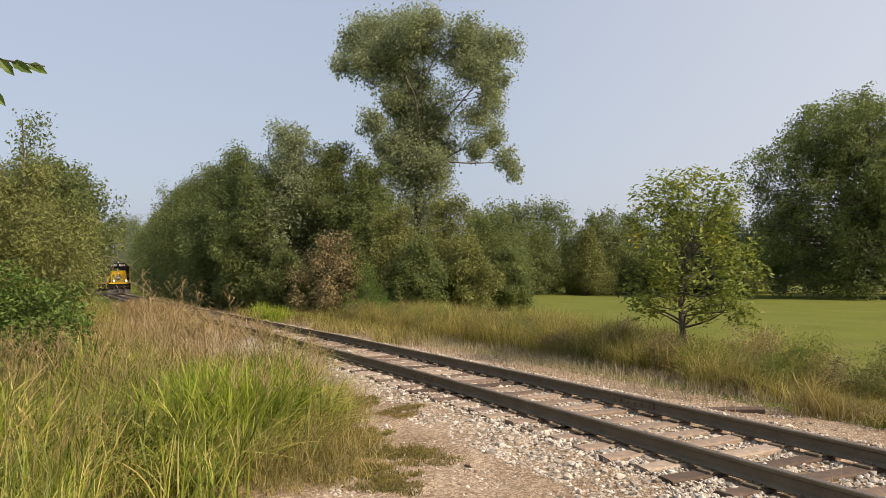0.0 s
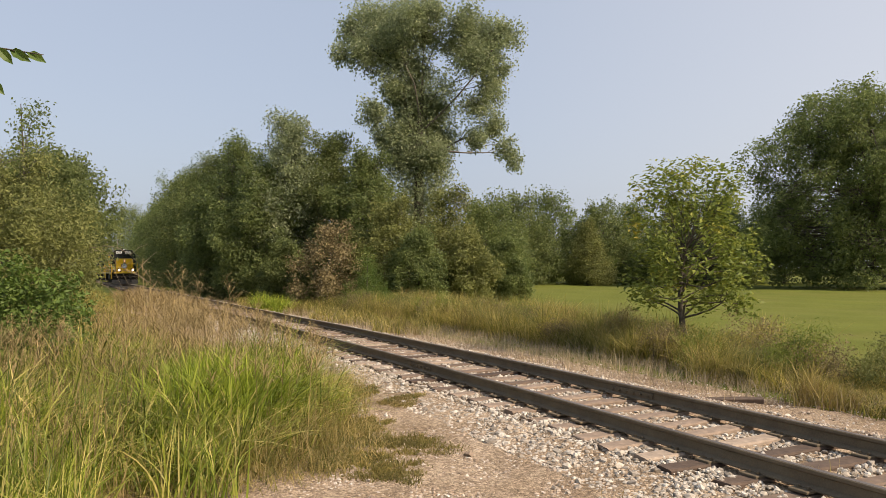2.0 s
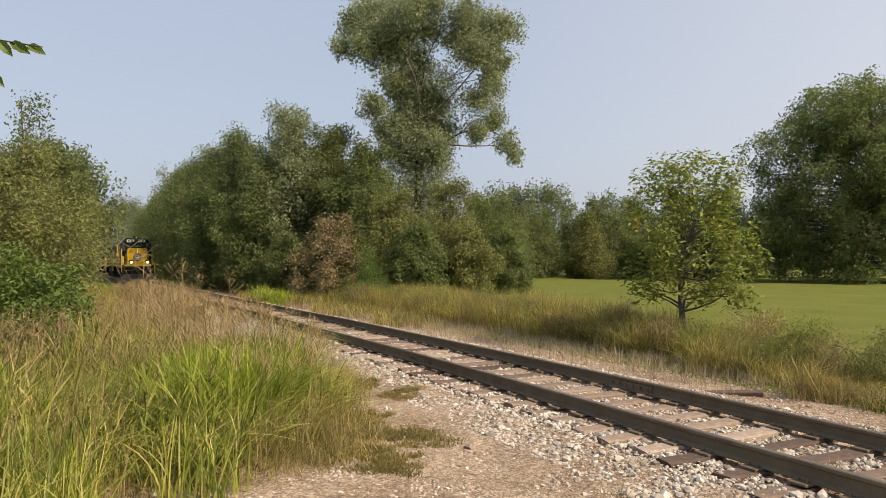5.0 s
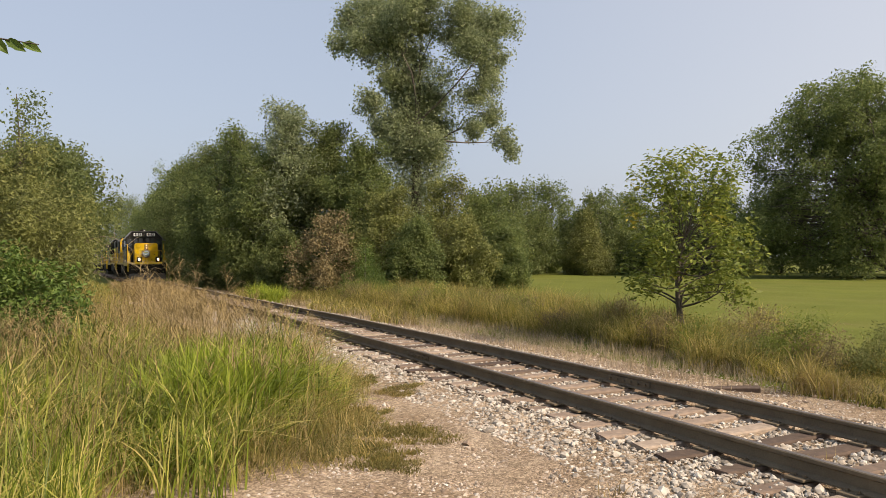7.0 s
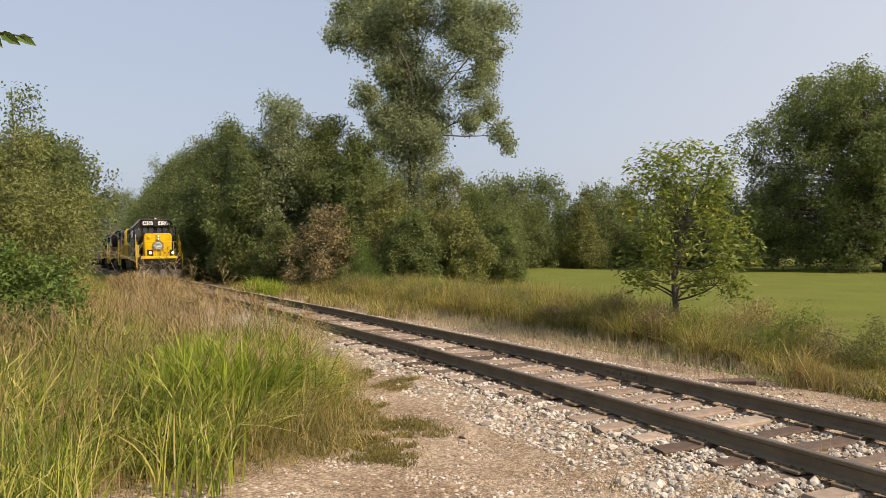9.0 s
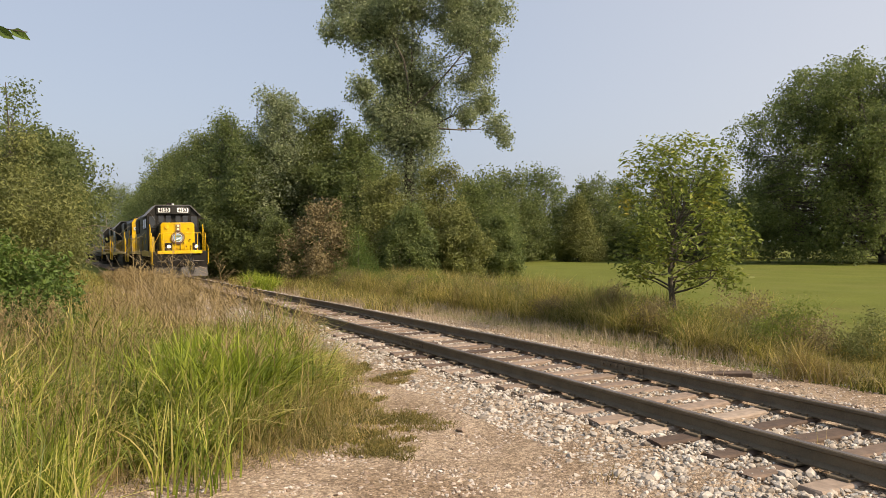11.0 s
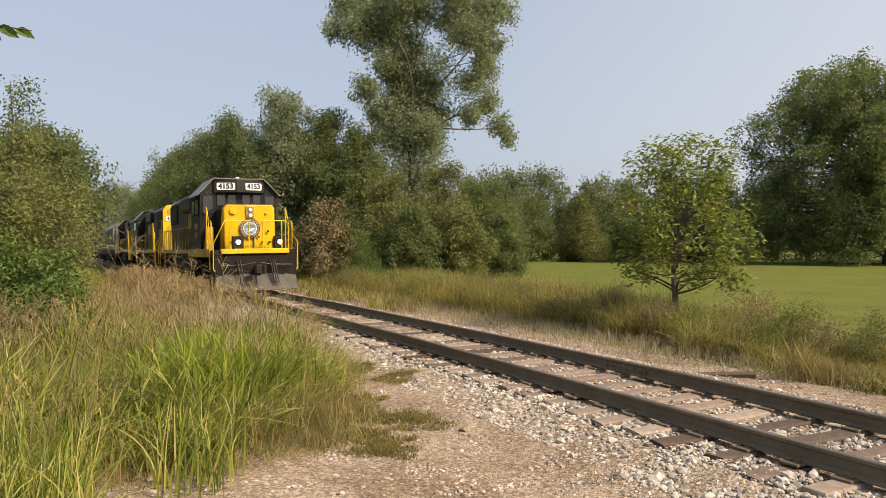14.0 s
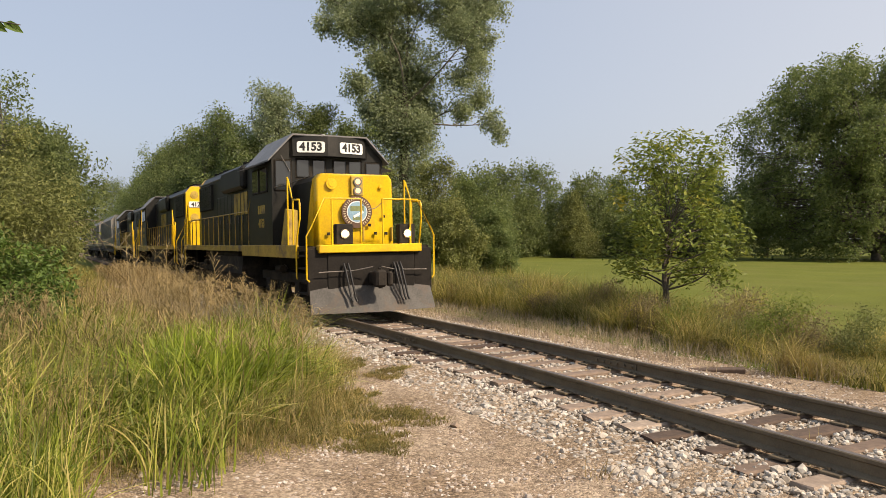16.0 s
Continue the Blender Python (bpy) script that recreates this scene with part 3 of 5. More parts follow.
for k, (x, y, h, r, m) in enumerate(LEFT):
    tree("trackside_tree", "olive green trackside tree with yellowing leaves" if m is M_LEAF_OLIVE else "dark green trackside tree with drooping branches", "tree", (x, y), crown_of(h, r, 2.6 if 30 < y < 60 else 0.2, 240 + k, 20), (h * 0.7, 0.11), m,
         0.085 if y < 30 else 0.19, 45000 if y < 30 else (18000 if y < 60 else 9000), 260 + k, group="trees on the near side of the track")
thin = [((0.52 - 0.012 * k) * math.cos(k * 2.1), 0.5 * math.sin(k * 2.1), 4.2 + 0.135 * k, 0.25) for k in range(20)]
tree("thin_sapling", "thin sparse young tree with small leaves against the sky", "tree", (-12.4, 23.0), thin, (6.8, 0.05), M_LEAF_MID, 0.11, 1100, 5, fork=0.3, fluff=1.2)
vine = [(-0.6, 0.2, 1.0, 0.7), (0.1, -0.2, 0.7, 0.6), (0.2, 0.1, 1.3, 0.55), (-0.5, -0.1, 1.6, 0.5), (-1.1, 0, 0.8, 0.7), (-1.4, 0.2, 1.5, 0.6), (0.5, 0.1, 0.5, 0.45)]
tree("vine_bush", "deep green leafy vine bush at the edge of the tall grass", "bush", (-5.9, 11.2), vine, (1.2, 0.03), M_LEAF_VINE, 0.075, 15000, 8)

# the yellowing sapling beyond the track
sap = []
_rp = random.Random(6)
for k in range(46):
    u = (k + 0.5) / 46
    wd = 1.62 * math.sin(math.pi * (0.36 + 0.52 * u)) ** 0.7
    a = k * 2.4
    q = wd * (0.35 + 0.65 * _rp.random() ** 0.6)
    sap.append((q * math.cos(a), q * math.sin(a) * 0.8, 1.35 + 3.45 * u, _rp.uniform(0.16, 0.30)))
tree("sapling", "small young tree with large green leaves turning yellow", "tree", (6.15, 19.2), sap, (2.9, 0.10), M_LEAF_YELLOW, 0.145, 6400, 21, limbs=sap + [(-1.1, 0.1, 1.5, 0.2), (1.2, -0.1, 1.6, 0.2), (0.7, 0.3, 2.2, 0.2)], fork=0.42, aspect=0.5, fluff=0.9, up=1.5)


# grass: curved tapering blades
def blades(name, P, height, width, lean, seed, material, label, segs=3, parent=None, wind=(0.10, -0.03)):
    rng = np.random.default_rng(seed)
    n = len(P)
    h = height * rng.uniform(0.55, 1.15, n) if np.isscalar(height) else height * rng.uniform(0.6, 1.15, n)
    a = rng.uniform(0, 2 * np.pi, n)
    ld = np.stack([np.cos(a), np.sin(a)], 1)
    amt = (np.abs(rng.normal(size=n)) * lean * np.where(rng.random(n) < 0.3, 1.7, 0.8))[:, None] * ld + np.array(wind) * lean * 0.6
    bow, tilt = rng.uniform(1.4, 3.6, n)[:, None], rng.normal(size=(n, 2)) * 0.22 * lean
    reach = np.linalg.norm(amt, axis=1, keepdims=True)
    amt *= np.minimum(1, 1.35 / np.maximum(reach, 1e-6))
    wa = rng.uniform(0, np.pi, n)
    wd = np.stack([np.cos(wa), np.sin(wa), np.zeros(n)], 1)
    w = width * rng.uniform(0.6, 1.4, n)
    V = np.zeros((n, 2 * segs + 1, 3))
    for k in range(segs + 1):
        u = k / segs
        c = P.copy()
        c[:, :2] += (amt * u ** bow + tilt * u) * h[:, None]
        c[:, 2] += h * (u - 0.36 * lean * u ** 3 * np.clip(np.linalg.norm(amt, axis=1) / max(lean, 1e-3), 0, 2.0))
        if k == segs:
            V[:, 2 * segs] = c
        else:
            ww = (w * (1 - 0.6 * u) * 0.5)[:, None] * wd
            V[:, 2 * k], V[:, 2 * k + 1] = c - ww, c + ww
    m = 2 * segs + 1
    base = (np.arange(n) * m)[:, None]
    F3, F4 = [], []
    for k in range(segs - 1):
        F4.append(base + np.array([[2 * k, 2 * k + 1, 2 * k + 3, 2 * k + 2]]))
    F3 = base + np.array([[2 * segs - 2, 2 * segs - 1, 2 * segs]])
    faces = [tuple(r) for f in F4 for r in f.tolist()] + [tuple(r) for r in F3.tolist()]
    ob = link_mesh(name, V.reshape(-1, 3), faces, material, parent)
    return tagged(ob, label, "grass", kind="stuff")


def scatter(n, seed, x0, x1, y0, y1, test):
    """Points on the ground where test(x, y, d, rng) says so."""
    rng = np.random.default_rng(seed)
    out = np.zeros((0, 3))
    while len(out) < n:
        x, y = rng.uniform(x0, x1, n), rng.uniform(y0, y1, n)
        k = test(x, y, offset_of(x, y), rng)
        x, y = x[k], y[k]
        out = np.concatenate([out, np.stack([x, y, ground_z(x, y)], 1)])
    return out[:n]


def patchy(x, y, f=0.6, ph=0.0):
    return 0.5 + 0.25 * (np.sin(x * f * 2.1 + ph) * np.cos(y * f * 1.7 - ph) + np.sin((x + y) * f * 1.3 + 2 * ph) * np.cos((x - y) * f * 0.9))


# tall green grass in the foreground
GRASS_Y, GRASS_X = (6.1, 6.6, 7.4, 8.3, 10.3, 14.3), (-2.9, -2.2, -1.65, -1.30, -1.35, -1.75)
near_edge = lambda x, y, d, rng: (x < np.interp(y, GRASS_Y, GRASS_X) + 0.55 * (patchy(x, y, 1.5) - 0.5)) & (d < -3.0 + 0.4 * np.sin(y)) & (x > -0.62 * y - 1.0) & (y > 6.2 + 0.3 * np.sin(x * 2.3) + 0.2 * np.sin(x * 6.1))
P = scatter(20000, 31, -8, 0.5, 5.5, 13.5, lambda x, y, d, rng: near_edge(x, y, d, rng) & (patchy(x, y, 1.1, 2.0) + 0.5 * rng.random(len(x)) > 0.52))
GREEN_H = (0.42 + 0.85 * patchy(P[:, 0], P[:, 1], 0.9, 0.7)) * np.clip(0.45 + 0.5 * (np.interp(P[:, 1], GRASS_Y, GRASS_X) + 0.3 - P[:, 0]), 0.45, 1.0)
blades("tall_grass", P, GREEN_H, 0.019, 1.0, 32, M_GRASS, "tall green grass with arching blades", 6)
P = scatter(1500, 29, -5, -1.6, 4.2, 6.6, lambda x, y, d, rng: (x < -0.40 * y - 0.25) & (x > -0.62 * y - 0.4) | ((np.abs(x + 1.9) < 0.35) & (np.abs(y - 6.2) < 0.5) & (rng.random(len(x)) < 0.4)))
blades("near_grass", P, 0.75, 0.014, 0.6, 30, M_GRASS, "bright green grass tuft in the foreground", 6)
P = scatter(4200, 27, -2.6, 0.5, 7.0, 13, lambda x, y, d, rng: (np.abs(x + 0.25 - np.interp(y, GRASS_Y, GRASS_X)) < 0.60 * rng.random(len(x)) ** 1.5 + 0.1) & (d < -2.3))
blades("wispy_weeds", P, 0.55, 0.006, 1.0, 28, M_GRASS_DRY, "thin wispy weeds at the edge of the gravel", 5)
P = scatter(14000, 33, -36, -0.5, 11, 75, lambda x, y, d, rng: (d < -3.5 + 0.4 * np.sin(y * 0.7)) & (d > -8) & (x > -0.5 * y - 3) & (rng.random(len(x)) < 18 / y))
blades("trackside_grass", P, (0.45 + 0.5 * patchy(P[:, 0], P[:, 1], 0.6, 0.2)) * np.clip((-offset_of(P[:, 0], P[:, 1]) - 2.6) / 4.0, 0.2, 1.0), 0.020, 0.8, 34, M_STRIP, "tall yellowing grass beside the track", 4)
P = scatter(17000, 35, -9, 0.6, 6.0, 18, lambda x, y, d, rng: (x < np.interp(y, GRASS_Y, GRASS_X) + 0.15 - 0.3 * rng.random(len(x))) & (d < -3.0 + 0.3 * np.sin(3 * y)) & (x > -0.62 * y - 1.0) & (patchy(x, y, 0.9, 1.0) > 0.36))
blades("dry_undergrowth", P, 0.46, 0.010, 1.1, 36, M_GRASS_DRY, "dry straw-coloured undergrowth beneath the tall grass", 4)
P = scatter(1300, 37, -6, -2.2, 5.5, 10, lambda x, y, d, rng: (x < -0.36 * y - 0.3) & (x > -0.62 * y - 0.5))
blades("dry_stalks", P, 0.95, 0.007, 0.3, 38, M_SEED, "thin reddish dry stalks in the grass", 4)
P = scatter(2600, 25, -4.2, -1.4, 7.4, 10.8, lambda x, y, d, rng: (np.hypot((x + 2.55 + 0.08 * (y - 9)) / 0.75, (y - 9.0) / 1.3) < 0.4 + 0.7 * rng.random(len(x))))
blades("lush_grass", P, 1.0, 0.021, 0.85, 26, M_GRASS_LUSH, "lush bright green clump of broad grass", 6)
# low weeds on the gravel
for k, (cx, cy, rx, ry, mm) in enumerate(((-0.75, 7.65, 0.56, 0.62, M_WEED), (-0.50, 8.75, 0.85, 0.55, M_WEED), (-0.60, 11.5, 0.35, 0.45, M_GRASS_DRY), (-1.25, 12.4, 0.22, 0.5, M_WEED), (-0.95, 9.7, 0.30, 0.6, M_GRASS_DRY), (-1.1, 8.0, 0.35, 0.4, M_GRASS_DRY))):
    rng = np.random.default_rng(70 + k)
    tufts = np.clip(rng.normal(size=(26, 2)), -1.6, 1.6) * 0.55
    q = tufts[rng.integers(0, 26, 3600)] + rng.normal(size=(3600, 2)) * 0.13
    P = np.stack([cx + q[:, 0] * rx, cy + q[:, 1] * ry, np.zeros(3600)], 1)
    P[:, 2] = ground_z(P[:, 0], P[:, 1])
    blades("weed_patch", P, 0.065, 0.011, 1.3, 75 + k, mm, "low creeping weeds on the gravel" if mm is M_WEED else "low dry brown weeds on the gravel", 3)
P = scatter(16, 57, 1.25, 1.65, 6.2, 6.6, lambda x, y, d, rng: np.hypot(x - 1.45, y - 6.4) < 0.14)
blades("dry_weed", P, 0.26, 0.009, 0.9, 58, M_SEED, "small dry reddish weed on the gravel", 4)
P = scatter(14, 59, 3.1, 3.5, 6.3, 6.8, lambda x, y, d, rng: np.hypot(x - 3.3, y - 6.55) < 0.12)
blades("rail_weed", P, 0.34, 0.007, 0.9, 60, M_GRASS_DRY, "thin pale grass stems beside the rail", 4)
# the strip of dry grass beyond the track
FOOT_Y, FOOT_D = (8, 11, 12.5, 15, 17, 20, 26, 40), (4.3, 4.5, 4.7, 5.2, 5.7, 6.1, 5.9, 6.2)
foot = lambda y: np.interp(y, FOOT_Y, FOOT_D) + 0.3 * np.sin(y * 1.9) + 0.2 * np.sin(y * 4.3)
P = scatter(62000, 41, -8, 22, 6, 42, lambda x, y, d, rng: (d > foot(y) + 0.5 * (rng.random(len(x)) - 0.5)) & (d < foot(y) + 2.2 + 0.05 * y + 0.8 * np.sin(y * 0.7)) & (x < 0.62 * y + 3))
STRIP_H = (0.62 + 0.55 * np.clip((P[:, 1] - 11) / 10, 0, 1)) * (0.45 + 0.95 * patchy(P[:, 0], P[:, 1], 1.1)) * np.where(np.abs(P[:, 0] - 7.3) < 1.0, 0.62, 1.0)
blades("dry_grass_strip", P, STRIP_H, 0.016, 1.05, 42, M_STRIP, "tall brown and green weedy grass along the field edge", 4)
P = scatter(9000, 43, -10, 16, 6, 40, lambda x, y, d, rng: (d > 3.0 + 0.3 * np.sin(y * 1.3) + 1.2 * np.clip((15 - y) / 4, 0, 1) + 0.8 * rng.random(len(x))) & (d < foot(y) + 0.5))
blades("grey_straw", P, 0.40, 0.010, 0.9, 44, M_GRASS_GREY, "bleached grey straw at the foot of the grass", 3)
P = scatter(9000, 45, -14, 0, 26, 60, lambda x, y, d, rng: (d > 3.6 + 0.6 * np.sin(y * 0.9)) & (d < 7.5))
blades("verge_grass", P, 0.35 + 0.5 * patchy(P[:, 0], P[:, 1], 0.8, 1.4), 0.03, 0.8, 46, M_STRIP, "brown and green verge grass below the trees", 3)
P = scatter(900, 47, -10.2, -7.4, 37.5, 41.5, lambda x, y, d, rng: np.hypot((x + 8.8) / 1.1, (y - 39.5) / 1.4) < rng.random(len(x)) ** 0.5)
blades("green_tuft", P, 1.0, 0.03, 0.9, 48, M_GRASS_LUSH, "fresh green tuft of grass at the edge of the ballast", 4)
P = scatter(3400, 49, -3.4, -0.6, 5.9, 9.6, lambda x, y, d, rng: np.abs(x - 0.15 - np.interp(y, GRASS_Y, GRASS_X)) < 0.75 * rng.random(len(x)))
blades("straw_litter", P, 0.17, 0.008, 1.5, 50, M_GRASS_DRY, "dry straw litter along the foot of the grass", 4)



# leafy weeds among the dry grass
_rw = random.Random(19)
for k in range(36):
    yy = 10.5 + 25 * (k + _rw.random()) / 36
    dd = float(foot(yy)) + _rw.uniform(0.2, 2.4)
    wx, wy, _, _ = along(s_of(yy), dd)
    hh = _rw.uniform(0.7, 1.25)
    cl = [(_rw.uniform(-0.55, 0.55), _rw.uniform(-0.4, 0.4), hh * _rw.uniform(0.35, 0.95), _rw.uniform(0.16, 0.3)) for q in range(12)]
    m = (M_LEAF_OLIVE, M_LEAF_BROWN, M_LEAF_YELLOW)[k % 3]
    tree("weed", ("olive leafy weed in the dry grass", "brown withered weed in the dry grass", "yellow-green leafy weed in the dry grass")[k % 3], "weed", (wx, wy), cl, (hh * 0.7, 0.012), m, 0.06, 2200, 400 + k, crown="leaves", group="weeds in the dry grass", aspect=0.4, fluff=1.0)


# seed heads on thin stalks
def seed_stalks(name, P, height, seed, label, scale=1.0):
    rng = np.random.default_rng(seed)
    V, F = [], []
    for p in P:
        h = height * rng.uniform(0.8, 1.2)
        a = rng.uniform(0, 6.28)
        top = Vector((p[0] + math.cos(a) * h * 0.15, p[1] + math.sin(a) * h * 0.15, p[2] + h))
        foot = Vector(p)
        side = Vector((math.sin(a), -math.cos(a), 0)) * 0.004 * scale
        b = len(V)
        V += [tuple(foot - side), tuple(foot + side), tuple(top + side * 0.4), tuple(top - side * 0.4)]
        F.append((b, b + 1, b + 2, b + 3))
        for k in range(18):
            u = k / 18
            c = foot.lerp(top, 0.74 + 0.26 * u)
            w = rng.uniform(0, 6.28)
            L = (0.20 * (1 - u) + 0.04) * scale * rng.uniform(0.6, 1.2)
            m = c + Vector((math.cos(w) * L * 0.6, math.sin(w) * L * 0.6, L * 0.55))
            e = c + Vector((math.cos(w) * L * 1.15, math.sin(w) * L * 1.15, L * 0.35))
            q = Vector((-math.sin(w), math.cos(w), 0.3)) * 0.0035 * scale
            b = len(V)
            V += [tuple(c - q * 0.5), tuple(c + q * 0.5), tuple(m + q), tuple(m - q), tuple(e)]
            F += [(b, b + 1, b + 2, b + 3), (b + 3, b + 2, b + 4)]
    return tagged(link_mesh(name, V, F, M_SEED), label, "grass", kind="stuff")


P = scatter(420, 51, -8, 0, 7.5, 14, lambda x, y, d, rng: near_edge(x, y, d, rng))
seed_stalks("seed_heads", P, 1.12, 52, "brown grass seed heads above the tall grass")
P = scatter(460, 53, -14, -1, 13, 28, lambda x, y, d, rng: (d < -3.2) & (d > -5.0))
seed_stalks("seed_heads", P, 1.15, 54, "brown grass seed heads beside the track", 1.3)
P = scatter(8, 55, -6, -3.2, 10.5, 13.5, lambda x, y, d, rng: (d < -2.8) & (x > -0.42 * y))
seed_stalks("tall_seed_heads", P, 1.75, 56, "tall brown feathery seed heads", 1.4)


# the leafy twig that hangs into view
def twig():
    root = tagged(new("overhanging_tree"), "tree whose green leafy twig hangs into view", "tree")
    root.location = (-1.75, 2.9, 2.54)
    g = float(ground_z(-4.5, 2.4)) - 2.54
    V, F = [], []
    tube(V, F, [(-2.75, -0.5, g - 0.1), (-2.7, -0.5, g + 1.2), (-2.6, -0.48, g + 2.4), (-2.5, -0.5, 0.9)], [0.13, 0.10, 0.08, 0.03], 8)
    tube(V, F, [(-2.64, -0.49, -0.9), (-1.9, -0.4, -0.2), (-1.2, -0.25, 0.08), (-0.7, -0.1, 0.06)], [0.05, 0.03, 0.014, 0.008], 6)
    tube(V, F, [(-0.7, -0.1, 0.06), (-0.3, 0, 0.04), (0, 0, 0), (0.22, 0.02, -0.03)], [0.008, 0.006, 0.004, 0.002], 5)
    tube(V, F, [(-0.6, -0.1, 0.05), (-0.25, -0.02, -0.07), (0.06, 0, -0.11)], [0.006, 0.004, 0.002], 5)
    link_mesh("trunk", V, F, M_BARK, root, True)
    rng = random.Random(4)
    spots = [(-0.16 + 0.032 * k, 0.01 * (-1) ** k, 0.015 - 0.004 * k) for k in range(11)] + [(-0.24 + 0.034 * k, 0, -0.085 - 0.006 * k) for k in range(9)]
    for k, c in enumerate(spots):
        bm = bmesh.new()
        L, W = 0.072, 0.036
        vs = [bm.verts.new(v) for v in ((0, 0, 0), (L * 0.3, W * 0.5, 0.006), (L * 0.65, W * 0.45, 0.002), (L, 0, -0.02), (L * 0.65, -W * 0.45, 0.002), (L * 0.3, -W * 0.5, 0.006), (L * 0.35, 0, -0.004), (L * 0.68, 0, -0.008))]
        for f in ((0, 1, 6), (1, 2, 7, 6), (2, 3, 7), (3, 4, 7), (4, 5, 6, 7), (5, 0, 6)):
            bm.faces.new([vs[q] for q in f])
        ob = part("leaf", bm, M_LEAF_VINE, root)
        ob.matrix_basis = pose(*c, rng.uniform(55, 105), rng.uniform(15, 60), rng.uniform(-25, 25))


twig()


# bare arching stems at the edge of the near trees
def bare_stems():
    root = tagged(new("bare_shrub"), "bare arching grey twigs at the edge of the trees", "shrub")
    bx, by = -10.9, 21.5
    root.location = (bx, by, float(ground_z(bx, by)))
    rng = np.random.default_rng(12)
    for k in range(7):
        L = rng.uniform(2.0, 3.6)
        top = rng.uniform(1.2, 2.6)
        a = rng.uniform(-0.5, 0.35)
        pts = []
        for q in range(9):
            u = q / 8
            pts.append((L * u * math.cos(a), L * u * math.sin(a), top * math.sin(math.pi * min(1, 0.12 + u * 0.72)) ** 0.8 * (1.0 if u > 0.05 else 0) - 0.02))
        V, F = [], []
        tube(V, F, pts, [0.014 * (1 - 0.8 * q / 8) for q in range(9)], 5)
        for q in (3, 5, 6):
            e = np.array(pts[q]) + rng.normal(size=3) * 0.22 + np.array((0.25, 0, 0.12))
            tube(V, F, [pts[q], tuple((np.array(pts[q]) + e) / 2 + np.array((0, 0, 0.05))), tuple(e)], [0.006, 0.004, 0.002], 4)
        link_mesh("twig", V, F, M_GRASS_GREY, root, True)


bare_stems()
# ---------------------------------------------------------------- train
M_BLACK = surface("black_paint", (0.008, 0.0085, 0.0075), (0.017, 0.017, 0.015), 0.8, 25, 0.45, bump=0.06, depth=0.002, stain=(0.026, 0.024, 0.020), stain_scale=0.9, spec=0.22)
M_GRIME = surface("grimy_running_gear", (0.012, 0.0105, 0.009), (0.032, 0.027, 0.022), 2.5, 30, 0.85, bump=0.3, depth=0.006, stain=(0.045, 0.037, 0.028), stain_scale=1.5, spec=0.2)
M_YELLOW = surface("yellow_paint", (0.66, 0.40, 0.006), (0.76, 0.48, 0.012), 1.2, 22, 0.38, bump=0.04, depth=0.002, stain=(0.55, 0.32, 0.02), stain_scale=1.3)
M_YELLOW_OLD = surface("dusty_yellow_paint", (0.34, 0.22, 0.03), (0.50, 0.34, 0.06), 2.0, 18, 0.6, bump=0.1, depth=0.003, stain=(0.16, 0.11, 0.06), stain_scale=1.8)
# M_ROOF: one grey for roofs and awnings, also for the roof edge highlight strips
M_ROOF = surface("grey_roof_paint", (0.10, 0.098, 0.095), (0.20, 0.195, 0.19), 1.2, 20, 0.5, bump=0.05, depth=0.002)
M_PLOW = surface("scuffed_plow_steel", (0.042, 0.040, 0.036), (0.088, 0.083, 0.075), 2.5, 25, 0.7, 0.1, 0.2, 0.005, stain=(0.09, 0.065, 0.045), stain_scale=2.0)
M_PILOT = surface("pilot_black", (0.010, 0.009, 0.008), (0.022, 0.019, 0.016), 2.0, 25, 0.75, bump=0.1, depth=0.003, spec=0.15)
M_STEEL = surface("worn_steel", (0.10, 0.09, 0.08), (0.22, 0.20, 0.18), 3.0, 40, 0.45, 0.7, 0.1, 0.003)
M_WHITE = surface("white_board", (0.74, 0.74, 0.71), (0.82, 0.82, 0.80), 3.0, 40, 0.5, bump=0.02, depth=0.001)
M_INK = surface("black_ink", (0.008, 0.008, 0.008), (0.014, 0.014, 0.014), 3.0, 40, 0.6, bump=0)
M_SEAL_RIM = surface("brown_seal_rim", (0.07, 0.035, 0.02), (0.11, 0.055, 0.03), 6.0, 60, 0.5, bump=0)
M_SEAL_SKY = surface("seal_blue", (0.16, 0.30, 0.42), (0.26, 0.42, 0.52), 6.0, 60, 0.5, bump=0)
M_SEAL_LAND = surface("seal_green", (0.12, 0.16, 0.07), (0.20, 0.24, 0.10), 9.0, 60, 0.5, bump=0)
M_SEAL_INK = surface("cream_ink", (0.45, 0.38, 0.25), (0.55, 0.47, 0.32), 6.0, 60, 0.5, bump=0)
M_GREY_CAR = surface("weathered_grey_paint", (0.12, 0.12, 0.112), (0.20, 0.20, 0.187), 0.6, 14, 0.6, bump=0.1, depth=0.004, stain=(0.20, 0.17, 0.14), stain_scale=0.9)
M_DITCH = glow("ditch_light", (1.0, 0.78, 0.46), 40.0)
M_LAMP = glow("head_lamp", (1.0, 0.55, 0.26), 0.7)


def glass_pane():
    m, nt, b = nodes_of("cab_glass")
    b.inputs["Base Color"].default_value = (0.02, 0.024, 0.026, 1)
    b.inputs["Roughness"].default_value = 0.06
    b.inputs["Specular IOR Level"].default_value = 0.8
    return m


M_PANE = glass_pane()


